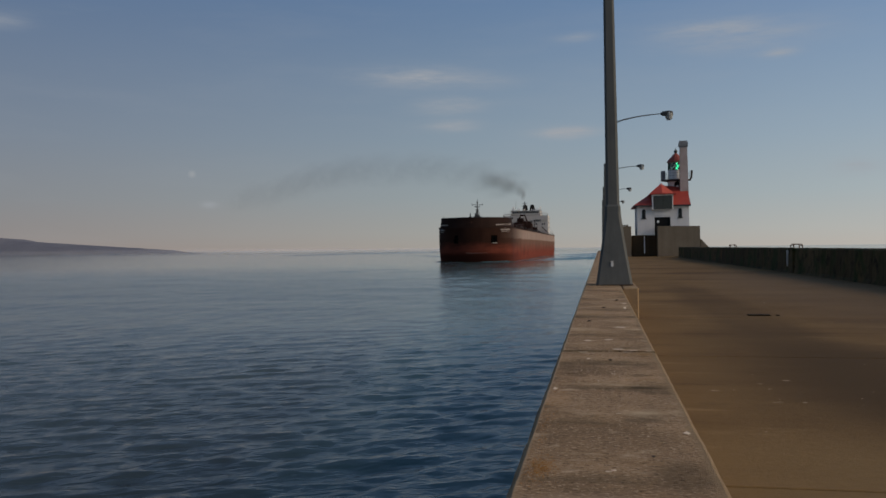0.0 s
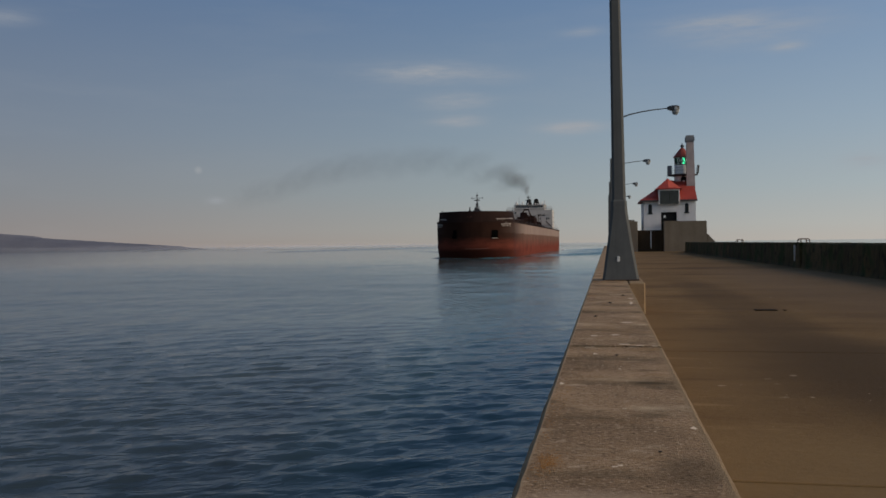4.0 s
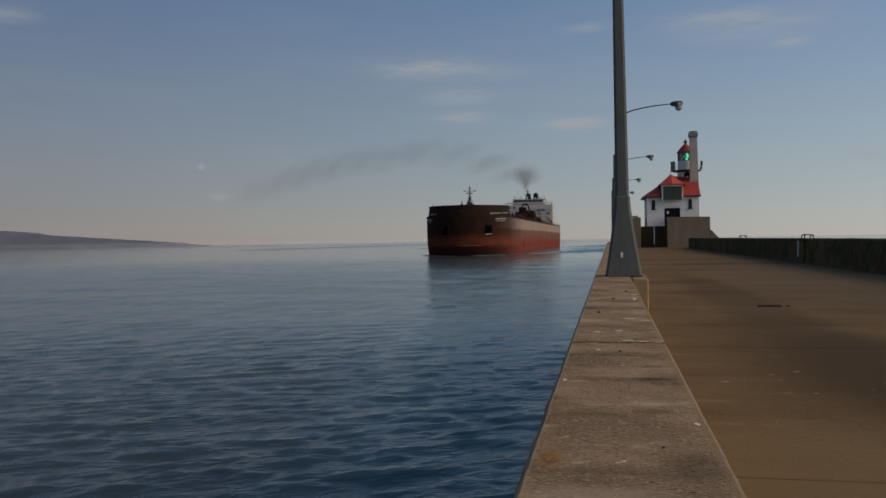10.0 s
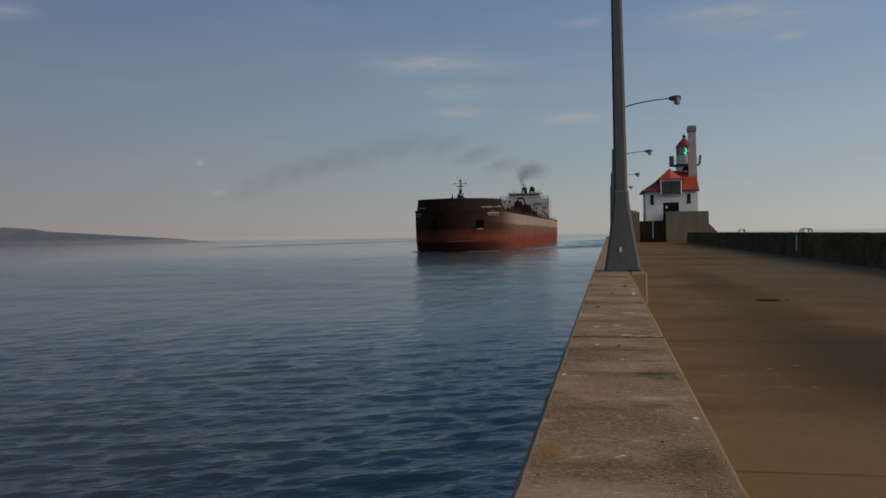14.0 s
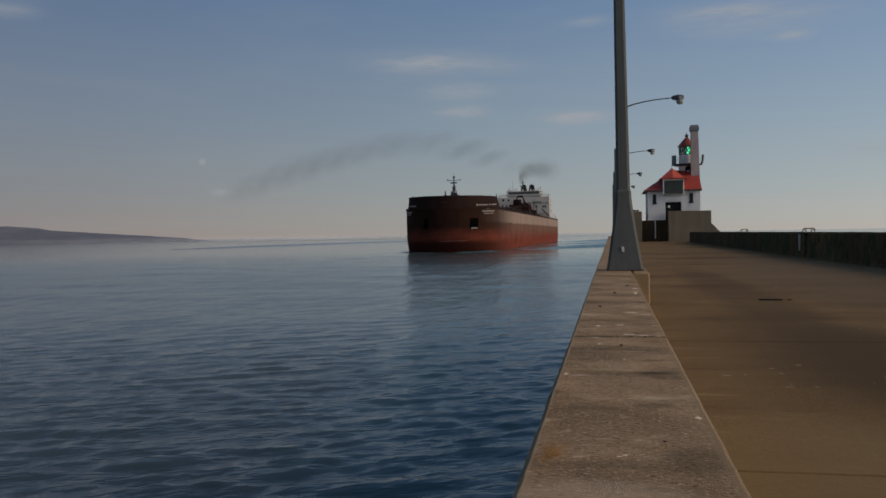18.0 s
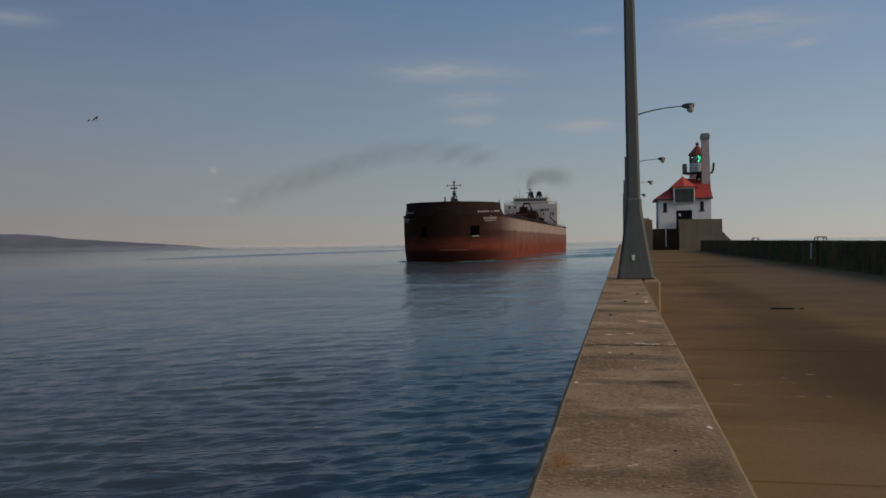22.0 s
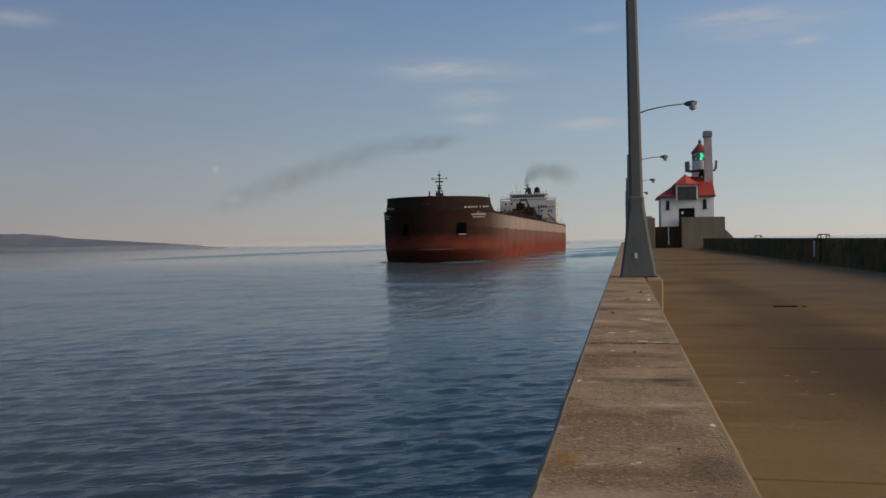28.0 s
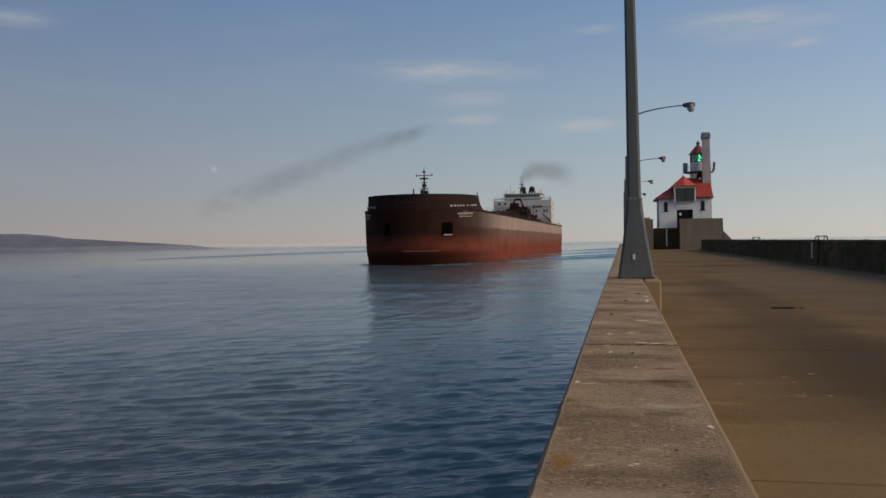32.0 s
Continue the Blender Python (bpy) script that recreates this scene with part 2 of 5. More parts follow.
def water_surface():
    mat = bpy.data.materials.new("lake_water")
    mat.use_nodes = True
    tree = mat.node_tree
    node, put, m, mix, ramp, noise_tex, stretch = node_tools(tree)
    bsdf = tree.nodes["Principled BSDF"]
    co = node("ShaderNodeTexCoord").outputs["Object"]
    bsdf.inputs["Roughness"].default_value = 0.10
    bsdf.inputs["IOR"].default_value = 1.333
    lie = node("ShaderNodeMapping")
    lie.inputs["Rotation"].default_value = (0, 0, radians(-30))
    put(lie.inputs["Vector"], co)
    turned = lie.outputs[0]
    swell = noise_tex(stretch(turned, 0.30, 1.0, 1.0), 0.9, 3, 0.5)
    chop = noise_tex(stretch(turned, 0.40, 1.0, 1.0), 3.6, 3, 0.5)
    gusts = noise_tex(stretch(co, 0.3, 1.0, 1.0), 0.045, 3, 0.55)
    b = node("ShaderNodeBump")
    b.inputs["Distance"].default_value = 0.21
    # far out the ripples die away and a low roll remains
    split = node("ShaderNodeSeparateXYZ")
    put(split.inputs[0], co)
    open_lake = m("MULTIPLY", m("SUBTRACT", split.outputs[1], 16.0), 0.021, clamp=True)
    # reflected sky put into the colour: greener beside the pier, greyer out on the lake
    reflected_teal = m("MULTIPLY", m("ADD", m("ADD", split.outputs[0], m("MULTIPLY", split.outputs[1], 0.15)), 7.0), 0.11, clamp=True)
    put(bsdf.inputs["Base Color"], mix(reflected_teal, mix(open_lake, (0.034, 0.050, 0.056), (0.086, 0.118, 0.124)), (0.062, 0.150, 0.160)))
    roll = noise_tex(stretch(co, 0.24, 0.07, 1.0), 1.0, 3, 0.6)
    calm = m("MULTIPLY", m("SUBTRACT", split.outputs[1], 120.0), 0.006, clamp=True)
    put(bsdf.inputs["Roughness"], m("ADD", 0.09, m("MULTIPLY", open_lake, m("SUBTRACT", 0.08, m("MULTIPLY", calm, 0.095)))))
    put(b.inputs["Strength"], m("MULTIPLY", m("ADD", 0.16, m("MULTIPLY", gusts, 1.3)), m("MULTIPLY", m("SUBTRACT", 1.0, m("MULTIPLY", open_lake, 0.70)), m("SUBTRACT", 1.0, m("MULTIPLY", calm, 0.55)))))
    put(b.inputs["Height"], m("ADD", m("ADD", swell, m("MULTIPLY", chop, 0.50)), m("MULTIPLY", roll, m("MULTIPLY", open_lake, 10.0))))
    put(bsdf.inputs["Normal"], b.outputs[0])
    return mat


def smoke_surface(name, tint, size, ragged=2.8):
    """Thin smoke or mist: its cover falls off from the puff's middle to its rim, and is torn by noise."""
    mat = bpy.data.materials.new(name)
    mat.use_nodes = True
    tree = mat.node_tree
    node, put, m, mix, ramp, noise_tex, stretch = node_tools(tree)
    tree.nodes.remove(tree.nodes["Principled BSDF"])
    co = node("ShaderNodeTexCoord").outputs["Generated"]
    split = node("ShaderNodeSeparateXYZ")
    put(split.inputs[0], co)
    u = m("MULTIPLY", m("SUBTRACT", split.outputs[0], 0.5), 2.0)
    v = m("MULTIPLY", m("SUBTRACT", split.outputs[2], 0.5), 2.0)
    r2 = m("ADD", m("MULTIPLY", u, u), m("MULTIPLY", v, v))
    fall = m("POWER", m("SUBTRACT", 1.0, r2, clamp=True), 1.7)
    torn = noise_tex(node("ShaderNodeTexCoord").outputs["Object"], size, 4, 0.6)
    cover = m("MULTIPLY", m("MULTIPLY", fall, m("ADD", m("MULTIPLY", torn, ragged), 0.8 - 0.5 * ragged, clamp=True)), node("ShaderNodeObjectInfo").outputs["Alpha"], clamp=True)
    clear = node("ShaderNodeBsdfTransparent")
    soot = node("ShaderNodeBsdfDiffuse")
    soot.inputs[0].default_value = (*tint, 1)
    blend = node("ShaderNodeMixShader")
    put(blend.inputs[0], cover)
    put(blend.inputs[1], clear.outputs[0])
    put(blend.inputs[2], soot.outputs[0])
    put(tree.nodes["Material Output"].inputs[0], blend.outputs[0])
    return mat


# dark brown of the long areas along the walkway
DECK_DARK = (0.080, 0.049, 0.021)
MAT = {
    "parapet": surface("weathered_parapet_concrete", (0.078, 0.047, 0.0225), (0.56, 0.375, 0.215), 0.9, 1.6, 1.0, fine=48.0, lay=(0.6, 1.0, 1.0), rim=((0.374, 0.040, (0.30, 0.215, 0.122)), (-0.275, 0.016, (0.42, 0.31, 0.19))),
                       patches=[((0.28, 0.160, 0.060), 1.3, 0.42), ((0.138, 0.085, 0.038), 3.1, 0.40), ((0.082, 0.053, 0.027), 62.0, 0.46), ((0.62, 0.47, 0.31), 74.0, 0.45), ((0.60, 0.46, 0.31), 7.0, 0.38), ((0.55, 0.42, 0.265), 2.0, 0.41), ((0.096, 0.067, 0.034), 1.7, 0.45), ((0.66, 0.50, 0.34), 11.0, 0.36)],
                       toned_areas=((0.27, 2.85, 0.13, 0.22, 0.45, (0.090, 0.063, 0.034)), (-0.02, 2.45, 0.28, 0.16, 0.40, (0.58, 0.44, 0.31)))),
    "pedestal": surface("brown_pedestal_concrete", (0.19, 0.130, 0.072), (0.42, 0.300, 0.172), 0.9, 1.4, 0.5, fine=20.0),
    "deck": surface("brown_deck_concrete", (0.116, 0.066, 0.025), (0.246, 0.153, 0.064), 0.9, 0.35, 0.25, fine=40.0, spread=0.05, lay=(0.22, 0.85, 1.0), toned_areas=((6.4, 26.0, 3.2, 18.0, 0.55, (0.165, 0.112, 0.066)), (2.55, 17.5, 0.75, 15.0, 0.50, DECK_DARK), (2.95, 8.6, 1.25, 3.8, 0.78, DECK_DARK), (2.2, 10.0, 1.2, 5.5, 0.35, DECK_DARK), (0.9, 4.9, 1.7, 1.5, 0.5, (0.262, 0.170, 0.074)), (0.75, 11.0, 0.75, 6.5, 0.3, (0.225, 0.137, 0.056))),
                    patches=[((0.094, 0.054, 0.023), 0.22, 0.48), ((0.104, 0.060, 0.025), 0.7, 0.43), ((0.29, 0.190, 0.092), 22.0, 0.35), ((0.072, 0.044, 0.021), 2.2, 0.38), ((0.30, 0.195, 0.090), 2.6, 0.39), ((0.067, 0.042, 0.020), 14.0, 0.33)]),
    "pier": surface("wet_pier_concrete", (0.08, 0.07, 0.055), (0.2, 0.17, 0.13), 0.9, 0.6, 0.4, streaks=0.4),
    "seawall": surface("mossy_stained_seawall", (0.024, 0.019, 0.009), (0.112, 0.083, 0.040), 0.9, 0.7, 0.5, streaks=0.55, spread=0.25,
                       patches=[((0.028, 0.040, 0.011), 0.7, 0.52), ((0.11, 0.068, 0.028), 0.9, 0.42), ((0.014, 0.012, 0.006), 2.2, 0.47)]),
    "block": surface("grey_brown_concrete", (0.118, 0.094, 0.064), (0.215, 0.178, 0.132), 0.88, 0.35, 0.3, streaks=0.35),
    "base": surface("dark_base_concrete", (0.026, 0.017, 0.009), (0.075, 0.05, 0.028), 0.9, 0.4, 0.3, streaks=0.4),
    "white": surface("white_painted_brick", (0.54, 0.53, 0.515), (0.72, 0.71, 0.695), 0.65, 0.6, 0.15, streaks=0.35, patches=[((0.40, 0.37, 0.33), 1.2, 0.37), ((0.46, 0.44, 0.41), 4.0, 0.34)]),
    "trim": plain("white_trim_paint", (0.74, 0.72, 0.68), 0.5),
    "red_roof": surface("red_painted_roof", (0.23, 0.025, 0.014), (0.40, 0.050, 0.026), 0.6, 0.8, 0.2, streaks=0.3),
    "dark_door": surface("dark_green_paint", (0.020, 0.024, 0.020), (0.045, 0.052, 0.042), 0.6, 2.0, 0.1),
    "black": plain("black_paint", (0.010, 0.010, 0.010), 0.7, gloss=0.12),
    "iron": surface("black_gallery_iron", (0.012, 0.013, 0.014), (0.04, 0.042, 0.042), 0.55, 3.0, 0.1),
    "tower": surface("off_white_tower_paint", (0.62, 0.60, 0.57), (0.80, 0.78, 0.75), 0.6, 0.8, 0.1, streaks=0.3),
    "chimney": surface("pinkish_chimney_brick", (0.24, 0.19, 0.175), (0.46, 0.39, 0.365), 0.85, 1.2, 0.3, streaks=0.2),
    "cap": surface("grey_chimney_cap", (0.12, 0.125, 0.13), (0.23, 0.235, 0.24), 0.85, 1.5, 0.3),
    "glass": plain("window_glass", (0.03, 0.035, 0.04), 0.08),
    "dark_pane": plain("dark_old_glass", (0.012, 0.014, 0.016), 0.35, gloss=0.2),
    "green_light": plain("green_beacon_glow", (0.06, 1.0, 0.45), 0.4, emit=2.2),
    "lantern": plain("lantern_glass", (0.7, 0.75, 0.72), 0.05, transmission=0.9),
    "pole": surface("grey_green_pole_paint", (0.072, 0.075, 0.072), (0.122, 0.126, 0.119), 0.76, 2.2, 0.12, streaks=0.4),
    "head": surface("lamp_head_metal", (0.025, 0.027, 0.028), (0.055, 0.058, 0.058), 0.6, 6.0, 0.05),
    "bowl": plain("lamp_bowl_glass", (0.30, 0.31, 0.30), 0.25),
    "label": plain("pale_plate", (0.55, 0.55, 0.52), 0.5),
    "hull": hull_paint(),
    "forecastle": surface("dark_brown_ship_paint", (0.012, 0.0058, 0.0042), (0.031, 0.0148, 0.0105), 0.8, 0.15, 0.1, streaks=0.4),
    "deck_red": surface("ship_deck_red", (0.12, 0.04, 0.028), (0.2, 0.075, 0.05), 0.75, 0.3, 0.1),
    "house": surface("ship_cabin_white", (0.38, 0.352, 0.318), (0.53, 0.492, 0.445), 0.55, 0.12, 0.05, streaks=0.5),
    "boom": surface("ship_machinery_brown", (0.014, 0.0065, 0.005), (0.036, 0.016, 0.012), 0.8, 0.3, 0.1),
    "ship_white": plain("ship_white_paint", (0.62, 0.60, 0.57), 0.5),
    "lettering": plain("faded_white_lettering", (0.36, 0.32, 0.285), 0.7),
    "scuffed": plain("pale_scuffed_paint", (0.34, 0.27, 0.23), 0.8),
    "mast": plain("ship_mast_paint", (0.017, 0.016, 0.017), 0.6),
    "rail": surface("rusty_rail_steel", (0.09, 0.05, 0.03), (0.2, 0.13, 0.09), 0.6, 8.0, 0.1, metal=0.3),
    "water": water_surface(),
    "smoke": smoke_surface("diesel_smoke", (0.12, 0.098, 0.072), 0.09),
    "mist": smoke_surface("lake_mist", (0.86, 0.82, 0.80), 0.004, 0.7),
    # far hill: distance haze painted into the blue-grey base colour
    "hill": surface("haze_tinted_hill", (0.125, 0.130, 0.158), (0.195, 0.20, 0.225), 1.0, 0.016, 0.0, fine=7.0),
    "dropping": plain("white_bird_lime", (0.74, 0.60, 0.42), 0.9),
    "old_dropping": plain("faded_bird_lime", (0.43, 0.325, 0.205), 0.9),
    "rust": plain("dark_rusty_iron", (0.05, 0.032, 0.022), 0.7),
    "void": plain("deep_shade_black", (0.003, 0.003, 0.003), 1.0, gloss=0.0),
    "lichen": plain("orange_lichen", (0.36, 0.165, 0.038), 0.95, gloss=0.1),
    # roof red darkened to hold the shade on the lantern roof
    "lantern_red": surface("shaded_red_roof", (0.17, 0.03, 0.02), (0.26, 0.05, 0.032), 0.7, 1.0, 0.1),
    "foam": plain("white_foam", (0.7, 0.72, 0.74), 0.7),
    "gull_white": plain("gull_white_feathers", (0.36, 0.37, 0.39), 0.8),
    "gull_grey": plain("gull_grey_feathers", (0.20, 0.21, 0.235), 0.8),
}


# ---------------------------------------------------------------- mesh tools
def box(bm, x0, x1, y0, y1, z0, z1, bevel=0.0):
    made = bmesh.ops.create_cube(bm, size=1.0, matrix=Matrix.Translation(((x0 + x1) / 2, (y0 + y1) / 2, (z0 + z1) / 2)) @ Matrix.Diagonal((x1 - x0, y1 - y0, z1 - z0, 1)))
    if bevel:
        edges = {e for v in made["verts"] for e in v.link_edges}
        bmesh.ops.bevel(bm, geom=list(edges), offset=bevel, segments=1, affect="EDGES")
    return bm


def boxed(*args):
    return box(bmesh.new(), *args)


def tube(bm, p, q, r0, r1=None, n=8, caps=True):
    p, q = Vector(p), Vector(q)
    turn = (q - p).to_track_quat("Z", "X").to_matrix().to_4x4()
    bmesh.ops.create_cone(bm, cap_ends=caps, segments=n, radius1=r0, radius2=r0 if r1 is None else r1, depth=(q - p).length,
                          matrix=Matrix.Translation((p + q) / 2) @ turn)
    return bm


def tubed(*args, **kw):
    return tube(bmesh.new(), *args, **kw)


def loft(bm, rings, close=True, cap=True):
    """Skin from ring to ring; each ring is a list of points, as many in each."""
    rows = [[bm.verts.new(p) for p in ring] for ring in rings]
    for a, b in zip(rows, rows[1:]):
        n = len(a)
        for i in range(n if close else n - 1):
            j = (i + 1) % n
            bm.faces.new((a[i], a[j], b[j], b[i]))
    if cap:
        bm.faces.new(rows[0][::-1])
        bm.faces.new(rows[-1])
    return bm


def lofted(rings, **kw):
    return loft(bmesh.new(), rings, **kw)


def square(cx, cy, half_x, half_y, z, cut=0.0):
    """A square ring with cut corners."""
    a, b, c = half_x, half_y, cut
    pts = [(-a + c, -b), (a - c, -b), (a, -b + c), (a, b - c), (a - c, b), (-a + c, b), (-a, b - c), (-a, -b + c)]
    return [(cx + x, cy + y, z) for x, y in pts]


def circle(cx, cy, r, z, n=16):
    return [(cx + r * math.cos(2 * math.pi * i / n), cy + r * math.sin(2 * math.pi * i / n), z) for i in range(n)]


def part(name, bm, material, parent, label=""):
    bmesh.ops.recalc_face_normals(bm, faces=bm.faces)
    mesh = bpy.data.meshes.new(name)
    bm.to_mesh(mesh)
    bm.free()
    mesh.materials.append(MAT[material])
    ob = new(name, mesh)
    ob.parent = parent
    if label:
        ob["label"] = label
    return ob


def thing(name, m, label, category, group="", kind=""):
    ob = new(name)
    ob.matrix_basis = m
    return tagged(ob, label, category, group, kind)


def roughen(bm, size, scale, keep=None):
    for v in bm.verts:
        if keep and keep(v.co):
            continue
        v.co += noise.noise_vector(v.co * scale) * size
    return bm

# ---------------------------------------------------------------- water, far shore, pier
def make_water():
    """One sheet to the horizon, finely rippled where it is near the pier."""
    rng = random.Random(4)
    waves = []
    for i in range(36):
        length = 0.5 * 1.06 ** i * rng.uniform(0.93, 1.07)
        heading = radians(rng.gauss(116, 32 if length < 1.2 else 24))
        waves.append((2 * math.pi / length * math.cos(heading), 2 * math.pi / length * math.sin(heading), rng.uniform(0, 6.28), 0.0080 * min(length * (0.6 if length < 0.8 else 1.0), 1.5)))
    # longer swell, out on the open lake only
    swell = []
    for i in range(20):
        length = 4.2 * 1.10 ** i * rng.uniform(0.95, 1.05)
        heading = radians(rng.gauss(98, 30))
        swell.append((2 * math.pi / length * math.cos(heading), 2 * math.pi / length * math.sin(heading), rng.uniform(0, 6.28), 0.0011 * length))
    ys = [-80.0, -30.0, -10.0]
    y, step = -2.0, 0.14
    while y < 4990:
        ys.append(y)
        step = max(0.14, 0.0046 * max(y, 1.0) ** 1.06) if y < 400 else y * 0.25
        y += step
    ys.append(4990.0)
    xs, x, = [], 0.0
    while x > -420:
        xs.append(x)
        x -= max(0.22, 0.0072 * abs(x))
    xs = [-4990.0, -3000.0, -1500.0, -800.0] + xs[::-1] + [6, 14, 40, 120, 400, 1200, 3000, 4990.0]
    gx, gy = np.meshgrid(np.array(xs), np.array(ys))
    gz = np.zeros_like(gx)
    dist = np.hypot(gx, gy)
    spacing = np.maximum(0.0072 * np.abs(gx), np.maximum(0.14, 0.0046 * np.maximum(gy, 1) ** 1.06))
    for kx, ky, ph, amp in waves:
        length = 2 * math.pi / math.hypot(kx, ky)
        fade = np.clip((length / spacing - 2.5) / 3.0, 0, 1)
        s = np.sin(kx * gx + ky * gy + ph)
        gz += amp * fade * (s + 0.36 * np.cos(2 * (kx * gx + ky * gy + ph)))
    # the lake lies calmer farther out
    gz *= 0.32 + 0.68 * np.clip((70 - dist) / 50, 0, 1)
    out = np.clip((dist - 55) / 70, 0, 1) * (0.35 + 0.65 * np.clip((330 - dist) / 100, 0, 1))
    for kx, ky, ph, amp in swell:
        fade = np.clip((2 * math.pi / math.hypot(kx, ky) / spacing - 2.2) / 2.0, 0, 1)
        gz += amp * fade * out * np.sin(kx * gx + ky * gy + ph)
    gz *= np.clip((500 - dist) / 200, 0, 1) * (gx < 5) * (gy > -9)
    n, k = gx.shape
    verts = np.stack([gx, gy, gz], -1).reshape(-1, 3)
    idx = np.arange(n * k).reshape(n, k)
    faces = np.stack([idx[:-1, :-1], idx[:-1, 1:], idx[1:, 1:], idx[1:, :-1]], -1).reshape(-1, 4)
    mesh = bpy.data.meshes.new("water")
    mesh.from_pydata(verts.tolist(), [], faces.tolist())
    mesh.shade_smooth()
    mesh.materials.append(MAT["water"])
    return tagged(new("water", mesh), "rippled dark blue lake water under an evening sky", "water", kind="structure")


WATER = make_water()


def make_hill():
    """The far wooded shore, low and hazy, running out to a point."""
    n, far = 150, 1650.0
    rings = []
    for i in range(n + 1):
        s = i / n
        x = -1815 + 930 * s
        slope = 2.6 + 30.5 * min(1.0, max(0.0, (-886 - x) / 415))
        knoll = min(1.0, max(0.0, (-1285 - x) / 50))
        mean = (slope + 6.5 * knoll * knoll * (3 - 2 * knoll)) * min(1.0, (1 - s) * 14 + 0.02)
        top = mean + (0.9 * noise.noise((s * 60, 0, 0)) + 0.7 * noise.noise((s * 190, 3, 0))) * min(1.0, (1 - s) * 8)
        rings.append([(x, far - 30, -3), (x, far - 20, mean * 0.30), (x, far, mean * 0.72), (x, far + 30, top), (x, far + 130, top * 0.9), (x, far + 160, -3)])
    bm = lofted(rings)
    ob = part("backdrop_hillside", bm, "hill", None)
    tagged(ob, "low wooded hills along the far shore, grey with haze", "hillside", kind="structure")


make_hill()


def make_pier():
    pier = part("pier", boxed(-0.12, 13.2, -40, 158, -4, 3.1), "pier", None)
    tagged(pier, "long concrete pier standing in the lake", "pier", kind="structure")
    deck = thing("pavement", pose(0, 0, DECK), "brown concrete walkway of the pier, stained and worn", "walkway", kind="structure")
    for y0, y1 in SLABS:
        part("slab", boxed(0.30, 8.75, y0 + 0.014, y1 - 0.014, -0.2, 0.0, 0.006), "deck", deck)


SLABS = [(4.84 + 5.62 * i, 4.84 + 5.62 * (i + 1)) for i in range(-8, 27)]
make_pier()


def coping(y0, y1, fine):
    """One cast block of the parapet: battered sides, worn edges; with a fine mesh where the edges are seen near."""
    prof = [(-0.305, -1.2), (-0.303, -0.22), (-0.295, -0.03), (-0.27, 0.0)] + [(-0.27 + 0.64 * i / 9, 0.0) for i in range(1, 9)] + [(0.368, -0.001), (0.380, -0.006), (0.386, -0.016), (0.388, -0.12), (0.390, -0.75)]
    n = max(2, int((y1 - y0) / (0.12 if fine else 1.5)))
    rings = [[(x, y0 + 0.05 + (y1 - y0 - 0.10) * i / n, z) for x, z in prof] for i in range(n + 1)]
    bm = lofted(rings)
    if fine:
        for v in bm.verts:
            c = v.co
            edge = 1.0 if min(abs(c.x + 0.29), abs(c.x - 0.36)) < 0.04 else 0.25
            v.co += Vector((noise.noise(c * 2.3) * 0.5 + noise.noise(c * 8), 0, noise.noise(c * 3.1 + Vector((7, 0, 0))) * 0.7)) * 0.0045 * edge
    return bm


def make_parapet():
    wall = thing("wall_parapet", pose(0, 0, COPING), "weathered brown concrete parapet along the canal, stained and chipped", "parapet wall", kind="structure")
    joints = [6.17 + 10.09 * i for i in range(-4, 15)]
    for y0, y1 in zip(joints, joints[1:]):
        part("parapet_block", coping(y0, y1, -5 < y0 < 20), "parapet", wall)
    for y in joints[1:-1]:
        part("joint_filler", boxed(-0.28, 0.36, y - 0.048, y + 0.048, -0.7, -0.25), "base", wall)
    for i in range(5):
        y = LAMP_Y + 30.2 * i
        bm = roughen(boxed(0.402, 0.69, y - 1.1, y + 1.1, -0.75, -0.004, 0.02), 0.006, 3)
        part("lamp_pedestal", bm, "pedestal", wall, "concrete pedestal that widens the parapet under a lamp post")


LAMP_Y = 16.85
make_parapet()


def make_seawall():
    wall = thing("wall_seawall", pose(0, 0, DECK), "dark mossy concrete sea wall along the lake side", "sea wall", kind="structure")
    for i in range(-12, 12):
        y0 = 41.85 + 6.2 * i
        y1 = min(y0 + 6.2, 97.6)
        if y1 - y0 < 1:
            continue
        rings = [[(8.50, y, -0.15), (8.62, y, 0.12), (8.66, y, 1.08), (8.70, y, 1.14), (9.9, y, 1.14), (10.0, y, 1.05), (10.0, y, -0.15)] for y in [y0 + 0.015 + (y1 - y0 - 0.03) * k / 12 for k in range(13)]]
        part("wall_segment", roughen(lofted(rings), 0.02, 1.3), "seawall", wall)
    part("wall_pier", roughen(boxed(8.55, 8.70, 40.5, 41.3, -0.05, 1.16, 0.02), 0.01, 2), "seawall", wall, "dark stained pier at the wall joint")
    part("joint_strip", boxed(8.585, 8.655, 41.80, 41.90, 0.30, 1.04), "label", wall, "pale vertical strip in a wall joint")


make_seawall()


def ladder_rail(y):
    rail = thing("ladder_handrail", pose(8.95, y, DECK + 1.13), "rusty steel ladder handrail with two hoops on the sea wall", "handrail", "handrails on the sea wall")
    for dy in (-0.32, 0.32):
        bm = bmesh.new()
        pts = [(-0.19, dy, 0), (-0.19, dy, 0.14), (-0.14, dy, 0.19), (0.14, dy, 0.19), (0.19, dy, 0.14), (0.19, dy, 0)]
        for p, q in zip(pts, pts[1:]):
            tube(bm, p, q, 0.024, n=7)
        part("hoop", bm, "rail", rail)
    for dx in (-0.19, 0.19):
        part("crossbar", tubed((dx, -0.32, 0.13), (dx, 0.32, 0.13), 0.016, n=6), "rail", rail)


for y in (60.6, 41.5):
    ladder_rail(y)


